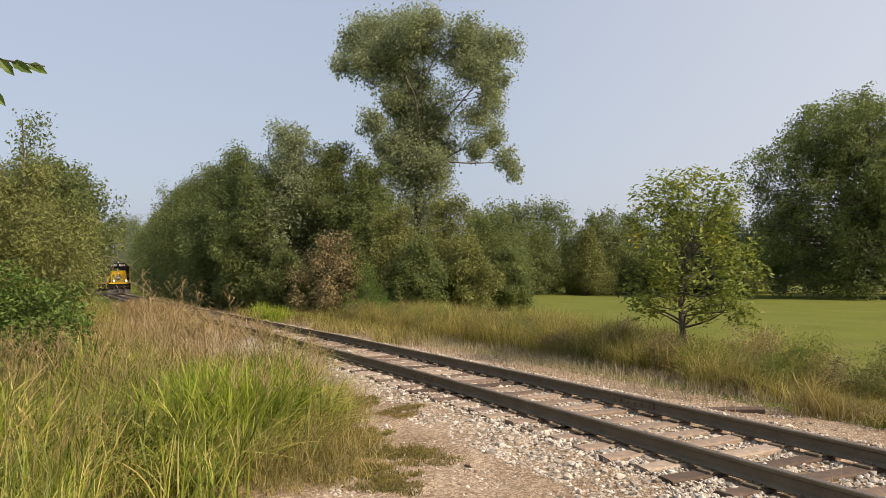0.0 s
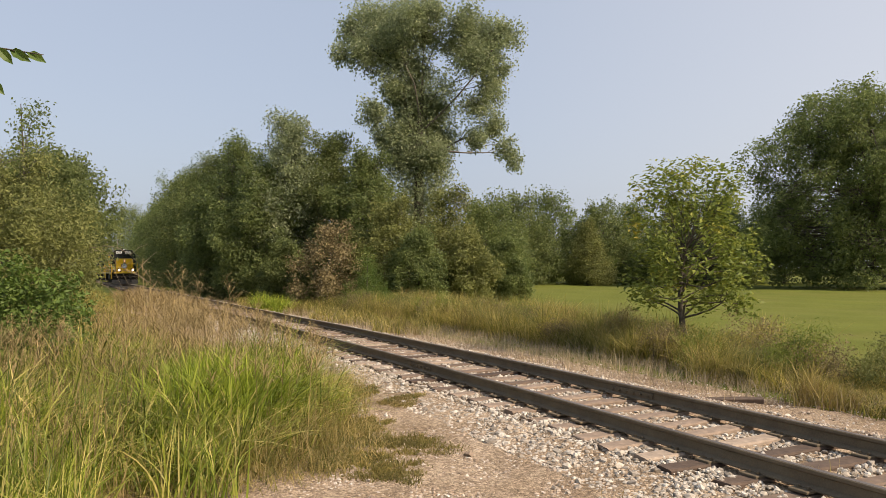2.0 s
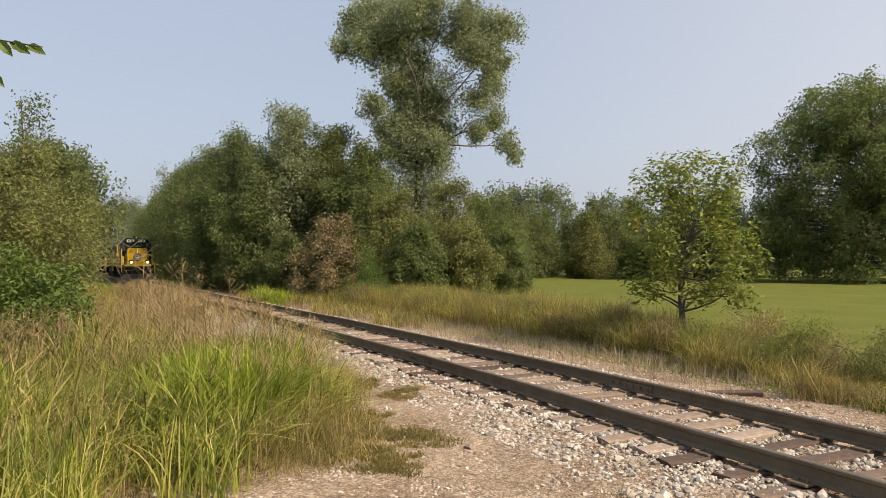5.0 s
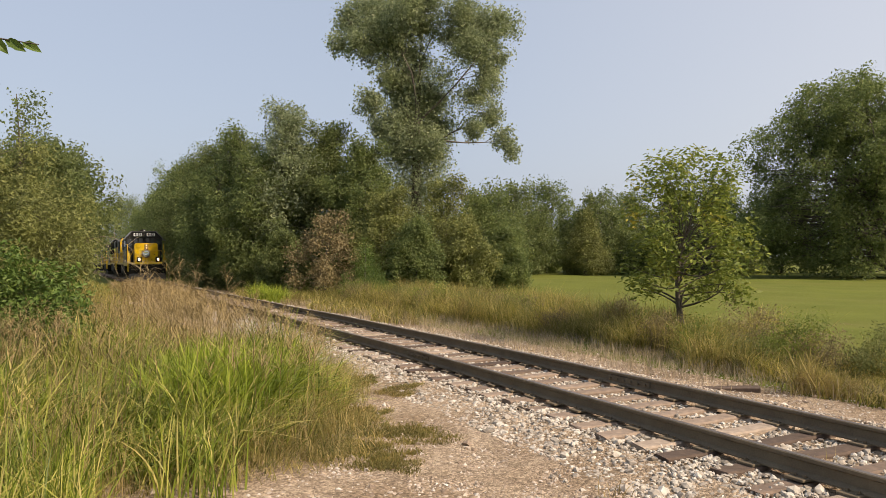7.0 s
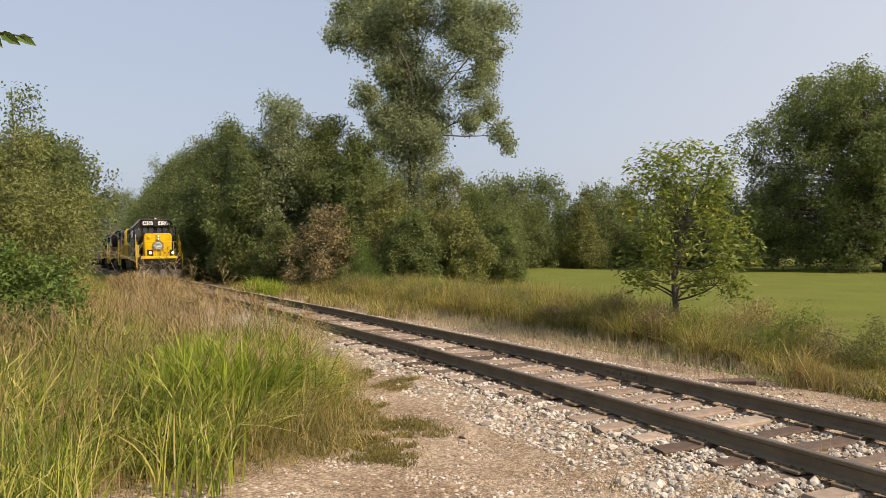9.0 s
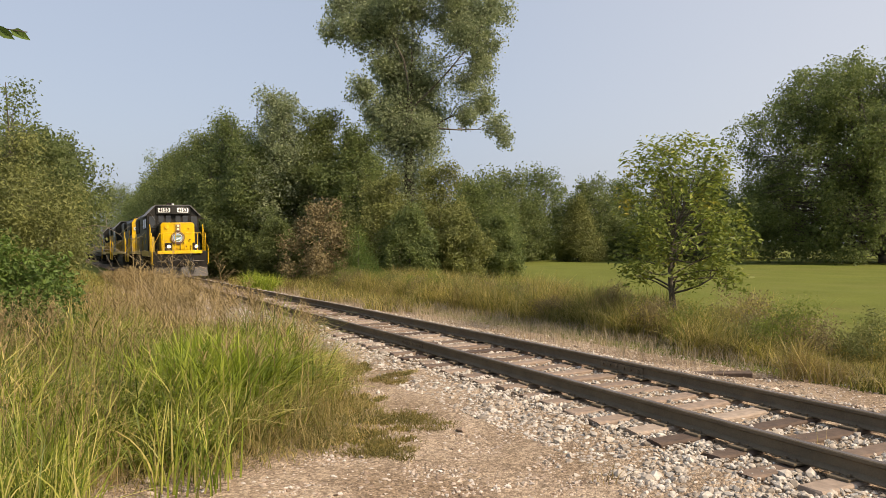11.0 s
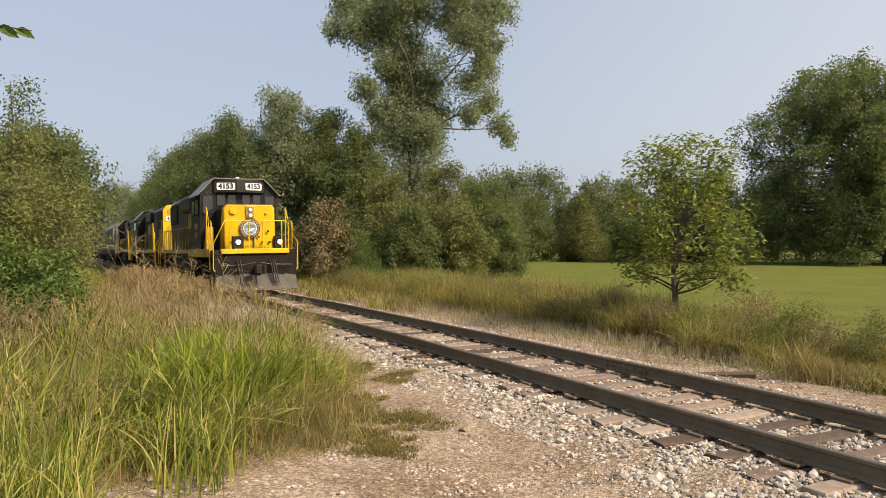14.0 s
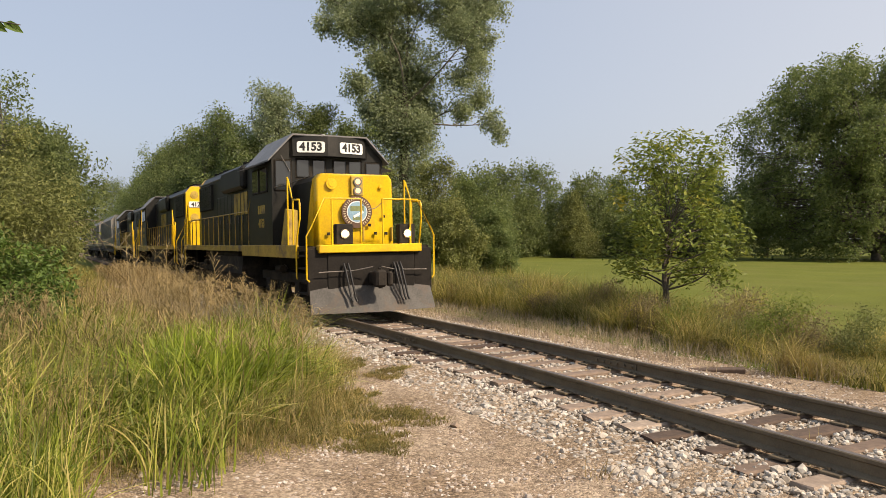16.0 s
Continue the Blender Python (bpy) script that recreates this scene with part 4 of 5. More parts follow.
def prism(bm, section, x0, x1, x_front=None):
    """A cross-section (y, z) drawn out from x0 to x1; x_front(y, z) may rake the front end."""
    a = [bm.verts.new((x0, y, z)) for y, z in section]
    b = [bm.verts.new((x1 if x_front is None else x_front(y, z), y, z)) for y, z in section]
    n = len(section)
    for k in range(n):
        bm.faces.new((a[k], b[k], b[(k + 1) % n], a[(k + 1) % n]))
    bm.faces.new(a[::-1])
    bm.faces.new(b)
    bmesh.ops.recalc_face_normals(bm, faces=bm.faces)


def cyl(bm, centre, axis, r, length, seg=14, r2=None):
    v = bmesh.ops.create_cone(bm, cap_ends=True, segments=seg, radius1=r, radius2=r if r2 is None else r2, depth=length)["verts"]
    turn = Vector((0, 0, 1)).rotation_difference(Vector(axis)).to_matrix().to_4x4()
    bmesh.ops.transform(bm, matrix=Matrix.Translation(centre) @ turn, verts=v)


def pipe(name, paths, r, material, parent, label="", seg=6):
    V, F = [], []
    for p in paths:
        tube(V, F, p, [r] * len(p), seg)
    return tagged(link_mesh(name, V, F, material, parent, True), label)


def lettering(name, body, size, material, parent, m, label=""):
    if not body:                                   # cannot be read: a plain bar
        bm = bmesh.new()
        box_bm(bm, -size * 1.1, size * 1.1, -size * 0.32, size * 0.32, -0.002, 0.004)
        ob = part("plain_bar", bm, material, parent)
        ob.matrix_basis = m
        return ob
    cu = bpy.data.curves.new(name, 'FONT')
    cu.body, cu.size, cu.align_x, cu.align_y, cu.extrude = body, size, 'CENTER', 'CENTER', 0.003
    cu.offset = size * 0.04
    tmp = new(name, cu)
    bpy.context.view_layer.update()
    me = bpy.data.meshes.new_from_object(tmp.evaluated_get(bpy.context.evaluated_depsgraph_get()))
    bpy.data.objects.remove(tmp)
    bpy.data.curves.remove(cu)
    me.materials.clear()
    me.materials.append(material)
    ob = new(name, me)
    ob.parent = parent
    ob.matrix_basis = m
    return tagged(ob, label)


FACE = Matrix(((0, 0, 1, 0), (1, 0, 0, 0), (0, 1, 0, 0), (0, 0, 0, 1)))        # writing that faces forward (+x)
SIDE_R = pose(0, 0, 0, 90, 0, 0)                                              # writing that faces -y
SIDE_L = pose(0, 0, 0, 90, 0, 180)


def disc(bm, x, y, z, r, seg=36, th=0.006):
    cyl(bm, (x, y, z), (1, 0, 0), r, th, seg)


def wheel_mesh():
    bm = bmesh.new()
    for sy in (-0.735, 0.735):
        cyl(bm, (0, sy, 0), (0, 1, 0), 0.508, 0.13, 28)
        s2 = 1 if sy > 0 else -1
        cyl(bm, (0, sy - s2 * 0.08, 0), (0, 1, 0), 0.535, 0.03, 28)
        cyl(bm, (0, sy + s2 * 0.10, 0), (0, 1, 0), 0.16, 0.16, 12)
        for k in range(4):
            a = k * math.pi / 2
            cyl(bm, (0.09 * math.cos(a), sy + s2 * 0.185, 0.09 * math.sin(a)), (0, 1, 0), 0.02, 0.02, 6)
    cyl(bm, (0, 0, 0), (0, 1, 0), 0.09, 1.5, 10)
    me = bpy.data.meshes.new("wheelset")
    bm.to_mesh(me)
    bm.free()
    me.materials.append(M_STEEL)
    me.materials.append(M_GRIME)
    for p in me.polygons:
        p.material_index = 0 if abs(p.normal.y) < 0.3 else 1
    return me


WHEELS = wheel_mesh()
WHEELSETS = []


def truck(parent, x, axles, flip):
    bm = bmesh.new()
    L = axles[-1] - axles[0]
    for sy in (-1, 1):
        y = sy * 1.02
        box_bm(bm, -L / 2 - 0.75, L / 2 + 0.75, y - 0.07, y + 0.07, 0.66, 0.90, bevel=0.02)
        for a in axles:
            box_bm(bm, a - 0.2, a + 0.2, y - 0.11, y + 0.11, 0.34, 0.70, bevel=0.03)
        for a, b in zip(axles, axles[1:]):
            c = (a + b) / 2
            for q in (-0.22, 0, 0.22):
                cyl(bm, (c + q, y, 0.56), (0, 0, 1), 0.085, 0.26, 10)
            box_bm(bm, c - 0.42, c + 0.42, y - 0.05, y + 0.05, 0.36, 0.44, bevel=0.01)
            cyl(bm, (c, y + sy * 0.12, 0.98), (1, 0, 0), 0.10, 0.5, 10)
    box_bm(bm, -0.4, 0.4, -1.0, 1.0, 0.62, 0.95, bevel=0.03)
    t = part("truck", bm, M_GRIME, parent, "grimy cast steel truck frame")
    t.matrix_basis = pose(x, 0, 0)
    for a in axles:
        w = new("wheelset", WHEELS)
        w.parent = t
        w.matrix_basis = pose(a, 0, 0.508)
        WHEELSETS.append((w, a, -1 if flip else 1))
    return t


def coupler(parent, x, s):
    bm = bmesh.new()
    box_bm(bm, min(x, x + s * 0.45), max(x, x + s * 0.45), -0.10, 0.10, 0.72, 0.98, bevel=0.03)
    box_bm(bm, min(x + s * 0.42, x + s * 0.72), max(x + s * 0.42, x + s * 0.72), -0.19, 0.06, 0.66, 1.04, bevel=0.05)
    box_bm(bm, min(x + s * 0.5, x + s * 0.74), max(x + s * 0.5, x + s * 0.74), 0.08, 0.20, 0.68, 1.0, bevel=0.04)
    cyl(bm, (x + s * 0.56, -0.04, 0.86), (0, 0, 1), 0.05, 0.46, 8)
    part("coupler", bm, M_GRIME, parent, "heavy cast knuckle coupler")
    pipe("uncoupling_lever", [[(x + s * 0.12, -1.3, 1.0), (x + s * 0.14, -0.5, 1.02), (x + s * 0.3, -0.1, 1.1)], [(x + s * 0.12, 1.3, 1.0), (x + s * 0.14, 0.5, 1.02), (x + s * 0.3, 0.1, 1.1)]], 0.014, M_STEEL, parent)
    for y in (0.50, 0.58, 0.66, -0.60, -0.70):
        pipe("air_hose", [[(x + s * 0.05, y, 1.18), (x + s * 0.16, y, 1.05), (x + s * 0.22, y + 0.04, 0.75), (x + s * 0.30, y + 0.08, 0.42), (x + s * 0.34, y + 0.1, 0.34)]], 0.026, M_INK, parent, "black rubber air hose")


def end_frame(root, s, yellow):
    """Pilot, plow, steps, beam and rails at one end (s: 1 front, -1 rear)."""
    X = lambda v: s * v
    bm = bmesh.new()
    box_bm(bm, min(X(9.45), X(9.62)), max(X(9.45), X(9.62)), -1.05, 1.05, 0.62, 1.40, bevel=0.01)
    for sy in (-1, 1):
        box_bm(bm, min(X(8.85), X(9.6)), max(X(8.85), X(9.6)), min(sy * 1.02, sy * 1.06), max(sy * 1.02, sy * 1.06), 0.62, 1.55)
        box_bm(bm, min(X(9.5), X(9.6)), max(X(9.5), X(9.6)), min(sy * 1.06, sy * 1.5), max(sy * 1.06, sy * 1.5), 0.5, 1.5, bevel=0.01)
    part("pilot", bm, M_PILOT, root, "black pilot plate")
    for sy in (-1, 1):
        for z in (0.52, 0.80, 1.08, 1.36):
            bm = bmesh.new()
            box_bm(bm, min(X(8.9), X(9.5)), max(X(8.9), X(9.5)), min(sy * 1.06, sy * 1.5), max(sy * 1.06, sy * 1.5), z - 0.02, z + 0.02, bevel=0.005)
            part("step", bm, M_GRIME, root)
    bm = bmesh.new()
    box_bm(bm, min(X(9.5), X(9.72)), max(X(9.5), X(9.72)), -1.27, 1.20, 1.42, 1.60, bevel=0.015)
    part("front_beam" if s > 0 else "rear_beam", bm, M_YELLOW if yellow else M_YELLOW_OLD, root, "bright yellow end beam")
    # plow: two raked blades meeting in the middle, and an upright scuffed apron
    bm = bmesh.new()
    for sy in (-1, 1):
        pts = [(X(9.66), 0.0, 0.66), (X(9.55), sy * 1.45, 0.74), (X(9.78), sy * 1.5, 0.10), (X(10.02), 0.0, 0.10)]
        vs = [bm.verts.new(p) for p in pts]
        back = [bm.verts.new((p[0] - s * 0.04, p[1], p[2])) for p in pts]
        bm.faces.new(vs)
        bm.faces.new(back[::-1])
        for k in range(4):
            bm.faces.new((vs[k], back[k], back[(k + 1) % 4], vs[(k + 1) % 4]))
    bmesh.ops.recalc_face_normals(bm, faces=bm.faces)
    part("plow", bm, M_PLOW, root, "scuffed grey steel plow")
    coupler(root, X(9.62), s)
    yel = M_YELLOW
    for sy in (-1, 1):
        y = sy * 1.5
        pipe("corner_handrail", [[(X(9.66), sy * 0.75, 2.62), (X(9.66), sy * 1.12, 2.62), (X(9.68), sy * 1.46, 1.95), (X(9.66), sy * 1.54, 1.80), (X(9.64), sy * 1.54, 0.86), (X(9.66), sy * 1.48, 0.80)]], 0.02, yel, root, "yellow corner handrail")
        pipe("step_handrail", [[(X(8.12), y, 3.18), (X(8.18), y, 3.14), (X(8.46), y, 2.70), (X(8.54), y, 2.64), (X(9.02), y, 2.62), (X(9.07), y, 2.56), (X(9.08), y, 2.2), (X(8.92), y * 1.02, 1.75), (X(8.86), y * 1.02, 1.55), (X(8.86), y * 1.02, 0.9), (X(8.90), y * 1.02, 0.84)],
                               [(X(8.12), y, 3.18), (X(8.12), y, 1.6)], [(X(8.54), y, 2.64), (X(8.54), y, 1.6)]], 0.022, yel, root, "yellow step handrail")
        pipe("end_post", [[(X(9.64), sy * 0.95, 1.58), (X(9.64), sy * 0.95, 2.62)]], 0.022, yel, root, "yellow handrail post")
        pipe("end_post", [[(X(9.64), sy * 0.26, 1.58), (X(9.64), sy * 0.26, 2.62)]], 0.022, yel, root, "yellow handrail post")
        pipe("end_rail", [[(X(9.64), sy * 0.26, 2.62), (X(9.64), sy * 0.95, 2.62)]], 0.02, yel, root, "yellow end handrail")
    pipe("safety_chain", [[(X(9.64), -0.26 + 0.52 * k / 6, 2.55 - 0.16 * math.sin(math.pi * k / 6)) for k in range(7)]], 0.009, M_STEEL, root)


def shorten(root):
    # set the drawing's long frame to a four-axle one: both ends keep their shape, the hood between them is shorter
    place = lambda x: float(np.interp(x, (-12, -8.55, 4.45, 12), (-10.9, -7.45, 3.35, 10.9)))
    for o in root.children_recursive:
        if o.matrix_basis.is_identity:
            for v in o.data.vertices:
                v.co.x = place(v.co.x)
        else:
            o.location.x = place(o.location.x)


def locomotive(number, lead, flip):
    root = tagged(new("locomotive"), "black and yellow four-axle diesel locomotive, headlights lit" if lead else "black diesel locomotive with a yellow hood end, coupled behind", "locomotive", "train")
    # frame and walkways
    bm = bmesh.new()
    box_bm(bm, -9.5, 9.5, -1.48, 1.48, 1.46, 1.56)
    box_bm(bm, -9.4, 9.4, -0.6, 0.6, 0.95, 1.46)
    part("frame", bm, M_GRIME, root, "black underframe and walkway")
    for sy in (-1, 1):
        bm = bmesh.new()
        y0, y1 = sorted((sy * 1.47, sy * 1.51))
        box_bm(bm, -8.85, 8.85, y0, y1, 1.42, 1.59, bevel=0.008)
        box_bm(bm, 3.2, 8.85, y0 - 0.004, y1 + 0.004, 1.30, 1.60, bevel=0.008)
        part("side_sill", bm, M_YELLOW_OLD, root, "dusty yellow side sill")
    end_frame(root, 1, True)
    end_frame(root, -1, True)
    # nose: black sides, yellow front with a raked wrap
    bm = bmesh.new()
    prism(bm, [(-0.94, 1.56), (-0.94, 3.10), (-0.80, 3.24), (0.80, 3.24), (0.94, 3.10), (0.94, 1.56)], 6.7, 8.40)
    part("short_hood", bm, M_BLACK, root, "black short hood")
    bm = bmesh.new()
    prism(bm, [(-0.96, 1.56), (-0.96, 3.14), (-0.84, 3.26), (0.84, 3.26), (0.96, 3.14), (0.96, 1.56)], 8.30, 8.72, lambda y, z: 8.78 - 0.05 * (z - 1.56) - 0.10 * (abs(y) > 0.92))
    es = [e for e in bm.edges if all(v.co.x > 8.5 for v in e.verts)]
    bmesh.ops.bevel(bm, geom=es, offset=0.06, segments=3, affect='EDGES', profile=0.5)
    nose = part("nose_front", bm, M_YELLOW, root, "bright yellow nose front", True)
    for sy in (-1, 1):
        bm = bmesh.new()
        y0, y1 = sorted((sy * 0.93, sy * 0.963))
        a = [bm.verts.new(p) for p in ((7.75, y0, 1.57), (8.35, y0, 1.57), (8.35, y0, 3.1), (8.2, y0, 2.9))]
        b = [bm.verts.new((v.co.x, y1, v.co.z)) for v in a]
        for k in range(4):
            bm.faces.new((a[k], a[(k + 1) % 4], b[(k + 1) % 4], b[k]))
        bm.faces.new(a)
        bm.faces.new(b[::-1])
        bmesh.ops.recalc_face_normals(bm, faces=bm.faces)
        part("yellow_wrap", bm, M_YELLOW, root, "yellow paint panel on the hood side")
    # sloped toe box by the cab steps
    for sy in (-1,):
        bm = bmesh.new()
        y0, y1 = sorted((sy * 1.25, sy * 1.49))
        a = [bm.verts.new(p) for p in ((7.45, y0, 1.56), (8.1, y0, 1.56), (8.08, y0, 2.42), (7.85, y0, 2.46))]
        b = [bm.verts.new((v.co.x, y1, v.co.z)) for v in a]
        for k in range(4):
            bm.faces.new((a[k], a[(k + 1) % 4], b[(k + 1) % 4], b[k]))
        bm.faces.new(a)
        bm.faces.new(b[::-1])
        bmesh.ops.recalc_face_normals(bm, faces=bm.faces)
        part("battery_box", bm, M_YELLOW_OLD, root, "dusty yellow box with a sloped end")
    # nose fittings
    xf = 8.70
    bm = bmesh.new()
    box_bm(bm, xf - 0.06, xf + 0.035, -0.14, 0.16, 2.74, 3.20, bevel=0.01)
    hl = part("headlight_housing", bm, M_YELLOW_OLD, root, "worn yellow headlight plate")
    for z in (2.86, 3.07):
        bm = bmesh.new()
        cyl(bm, (xf + 0.04, 0.01, z), (1, 0, 0), 0.105, 0.06, 18)
        ring = part("lamp_ring", bm, M_STEEL, hl)
        bm = bmesh.new()
        cyl(bm, (xf + 0.075, 0.01, z), (1, 0, 0), 0.062, 0.012, 18)
        part("lens", bm, M_LAMP if lead else M_PANE, hl, "lit headlight lens" if lead else "")
    for y, z, r in ((-0.62, 3.02, 0.13), (0.62, 2.95, 0.05)):
        bm = bmesh.new()
        cyl(bm, (xf + 0.005, y, z), (1, 0, 0), r, 0.03, 18)
        cyl(bm, (xf + 0.02, y, z), (1, 0, 0), r * 0.55, 0.03, 18)
        part("cap", bm, M_YELLOW, nose)
    for z0, z1, y0, y1 in ((1.66, 2.9, 0.12, 0.16), (1.66, 2.9, 0.86, 0.89)):
        bm = bmesh.new()
        box_bm(bm, xf - 0.02, xf + 0.06, y0, y1, z0, 2.0, bevel=0.006)
        part("hinge", bm, M_YELLOW_OLD, nose)
    for y, z in ((-0.5, 1.85), (0.45, 1.85), (0.72, 1.85), (0.3, 2.05), (0.66, 2.25), (-0.72, 1.85)):
        bm = bmesh.new()
        box_bm(bm, xf + 0.02, xf + 0.065, y - 0.035, y + 0.035, z - 0.035, z + 0.035, bevel=0.006)
        part("latch", bm, M_GRIME, nose)
    # round seal on the nose, plain shapes only
    xs = 8.752
    bm = bmesh.new()
    disc(bm, xs, -0.02, 2.36, 0.38, 44, 0.03)
    seal = part("seal", bm, M_SEAL_RIM, root, "round brown seal with plain marks")
    bm = bmesh.new()
    disc(bm, xs + 0.018, -0.02, 2.36, 0.255, 40)
    part("seal_field", bm, M_WHITE, seal)
    bm = bmesh.new()
    disc(bm, xs + 0.024, -0.02, 2.36, 0.235, 40)
    part("seal_sky", bm, M_SEAL_SKY, seal)
    bm = bmesh.new()
    box_bm(bm, xs + 0.026, xs + 0.032, -0.19, 0.15, 2.38, 2.50)
    box_bm(bm, xs + 0.026, xs + 0.032, -0.13, 0.09, 2.17, 2.24)
    part("seal_land", bm, M_SEAL_LAND, seal)
    bm = bmesh.new()
    r = box_bm(bm, -0.003, 0.003, -0.15, 0.12, -0.03, 0.03)
    bmesh.ops.transform(bm, matrix=pose(xs + 0.036, 0.02, 2.31, 28, 0, 0), verts=r)
    part("seal_band", bm, M_WHITE, seal)
    for k in range(30):
        a = radians(-60 + 300 * k / 29)
        bm = bmesh.new()
        r = box_bm(bm, -0.003, 0.003, -0.011, 0.011, -0.028, 0.028)
        bmesh.ops.transform(bm, matrix=Matrix.Translation((xs + 0.019, -0.02 + 0.318 * math.cos(a), 2.36 + 0.315 * math.sin(a))) @ pose(0, 0, 0, math.degrees(a) - 90, 0, 0), verts=r)
        part("seal_mark", bm, M_SEAL_INK, seal)
    # ditch lights on the front walkway
    for sy in (-0.64, 0.89):
        bm = bmesh.new()
        box_bm(bm, 9.40, 9.60, sy - 0.20, sy + 0.20, 1.60, 2.06, bevel=0.02)
        dl = part("ditch_light_box", bm, M_GRIME, root, "dark ditch light box")
        bm = bmesh.new()
        cyl(bm, (9.615, sy, 1.84), (1, 0, 0), 0.105, 0.03, 20)
        part("lens_ring", bm, M_STEEL, dl)
        bm = bmesh.new()
        cyl(bm, (9.64, sy, 1.84), (1, 0, 0), 0.068, 0.03, 20)
        part("lens", bm, M_DITCH if lead else M_PANE, dl, "glowing warm white ditch light" if lead else "")
    # cab
    CX0, CX1 = 4.45, 6.75
    bm = bmesh.new()
    prism(bm, [(-1.5, 1.56), (-1.5, 3.80), (-0.98, 4.35), (0.98, 4.35), (1.5, 3.80), (1.5, 1.56)], CX0, CX1)
    cab = part("cab", bm, M_BLACK, root, "black cab")
    bm = bmesh.new()
    prism(bm, [(-1.62, 3.69), (-1.62, 3.73), (-1.0, 4.40), (1.0, 4.40), (1.62, 3.73), (1.62, 3.69), (0.98, 4.36), (-0.98, 4.36)], CX0 - 0.12, CX1 + 0.16)
    part("cab_roof", bm, M_ROOF, root, "grey cab roof")
    # number board housing with two angled faces
    bm = bmesh.new()
    a = [(CX1, -1.05), (CX1 + 0.10, -0.98), (CX1 + 0.32, -0.12), (CX1 + 0.32, 0.12), (CX1 + 0.10, 0.98), (CX1, 1.05)]
    lo = [bm.verts.new((x, y, 3.84)) for x, y in a]
    up = [bm.verts.new((x - 0.04 * (x > CX1), y, 4.352)) for x, y in a]
    for k in range(5):
        bm.faces.new((lo[k], lo[k + 1], up[k + 1], up[k]))
    bm.faces.new(lo[::-1])
    bm.faces.new(up)
    bmesh.ops.recalc_face_normals(bm, faces=bm.faces)
    house = part("number_board_housing", bm, M_BLACK, root, "black number board housing")
    for sy in (-1, 1):
        ang = sy * math.degrees(math.atan2(0.22, 0.86))
        m = Matrix.Translation((CX1 + 0.205, sy * 0.54, 4.07)) @ pose(0, 0, 0, 0, 0, ang)
        bm = bmesh.new()
        r = box_bm(bm, -0.02, 0.02, -0.35, 0.35, -0.14, 0.14)
        es = [e for e in bm.edges if abs(e.verts[0].co.x - e.verts[1].co.x) > 0.01]
        bmesh.ops.bevel(bm, geom=es, offset=0.05, segments=3, affect='EDGES', profile=0.5)
        bmesh.ops.transform(bm, matrix=m, verts=bm.verts)
        nb = part("number_board", bm, M_WHITE, root, "white number board with black digits")
        lettering("digits", number, 0.285, M_INK, nb, m @ Matrix.Translation((0.023, 0, 0)) @ FACE)
    # cab windows: frame and pane, front and sides
    def window(y0, y1, z0, z1, x, split=False):
        bm = bmesh.new()
        box_bm(bm, x - 0.02, x + 0.018, y0, y1, z0, z1, bevel=0.03)
        fr = part("window_frame", bm, M_GRIME, root)
        cuts = [(y0, y1)] if not split else [(y0, (y0 + y1) / 2 - 0.01), ((y0 + y1) / 2 + 0.01, y1)]
        for a0, a1 in cuts:
            bm = bmesh.new()
            box_bm(bm, x + 0.005, x + 0.024, a0 + 0.035, a1 - 0.035, z0 + 0.035, z1 - 0.035, bevel=0.02)
            part("pane", bm, M_PANE, fr, "dark reflecting glass pane")
    window(-0.90, -0.08, 3.28, 3.80, CX1, True)
    window(0.08, 0.90, 3.28, 3.80, CX1, True)
    window(-1.45, -0.98, 2.95, 3.76, CX1)
    window(0.98, 1.45, 2.95, 3.76, CX1)
    pipe("wiper", [[(CX1 + 0.06, -1.28, 3.86), (CX1 + 0.06, -1.05, 3.45)]], 0.010, M_STEEL, root)
    pipe("grab_iron", [[(CX1 + 0.02, -1.45, 3.04), (CX1 + 0.3, -1.2, 3.10), (8.3, -1.0, 3.22)]], 0.012, M_STEEL, root)
    for sy in (-1, 1):
        for x0, x1 in ((5.62, 6.35), (4.80, 5.50)):
            bm = bmesh.new()
            y0, y1 = sorted((sy * 1.49, sy * 1.525))
            box_bm(bm, x0, x1, y0, y1, 2.95, 3.62, bevel=0.012)
            fr = part("side_window_frame", bm, M_GRIME, root)
            bm = bmesh.new()
            y0, y1 = sorted((sy * 1.51, sy * 1.532))
            box_bm(bm, x0 + 0.05, x1 - 0.05, y0, y1, 3.0, 3.57, bevel=0.005)
            part("pane", bm, M_PANE, fr)
        bm = bmesh.new()
        v = [bm.verts.new(p) for p in ((4.75, sy * 1.52, 3.70), (6.4, sy * 1.52, 3.70), (6.4, sy * 1.95, 3.58), (4.75, sy * 1.95, 3.58))]
        bm.faces.new(v)
        bmesh.ops.solidify(bm, geom=bm.faces[:], thickness=0.02)
        part("awning", bm, M_ROOF, root, "grey sun visor over the cab window")
        # reporting mark as plain bars, road number as digits
        for k in range(4):
            bm = bmesh.new()
            y0, y1 = sorted((sy * 1.498, sy * 1.506))
            xx = 5.95 - 0.19 * k if sy < 0 else 5.95 - 0.19 * k
            box_bm(bm, xx - 0.07, xx + 0.07, y0, y1, 2.42, 2.64)
            part("mark_bar", bm, M_YELLOW_OLD, cab)
        lettering("digits", number, 0.30, M_YELLOW_OLD, cab, Matrix.Translation((5.66, sy * 1.504, 2.16)) @ (SIDE_R if sy < 0 else SIDE_L))
    # long hood
    HX0, HX1 = -8.55, 4.45
    bm = bmesh.new()
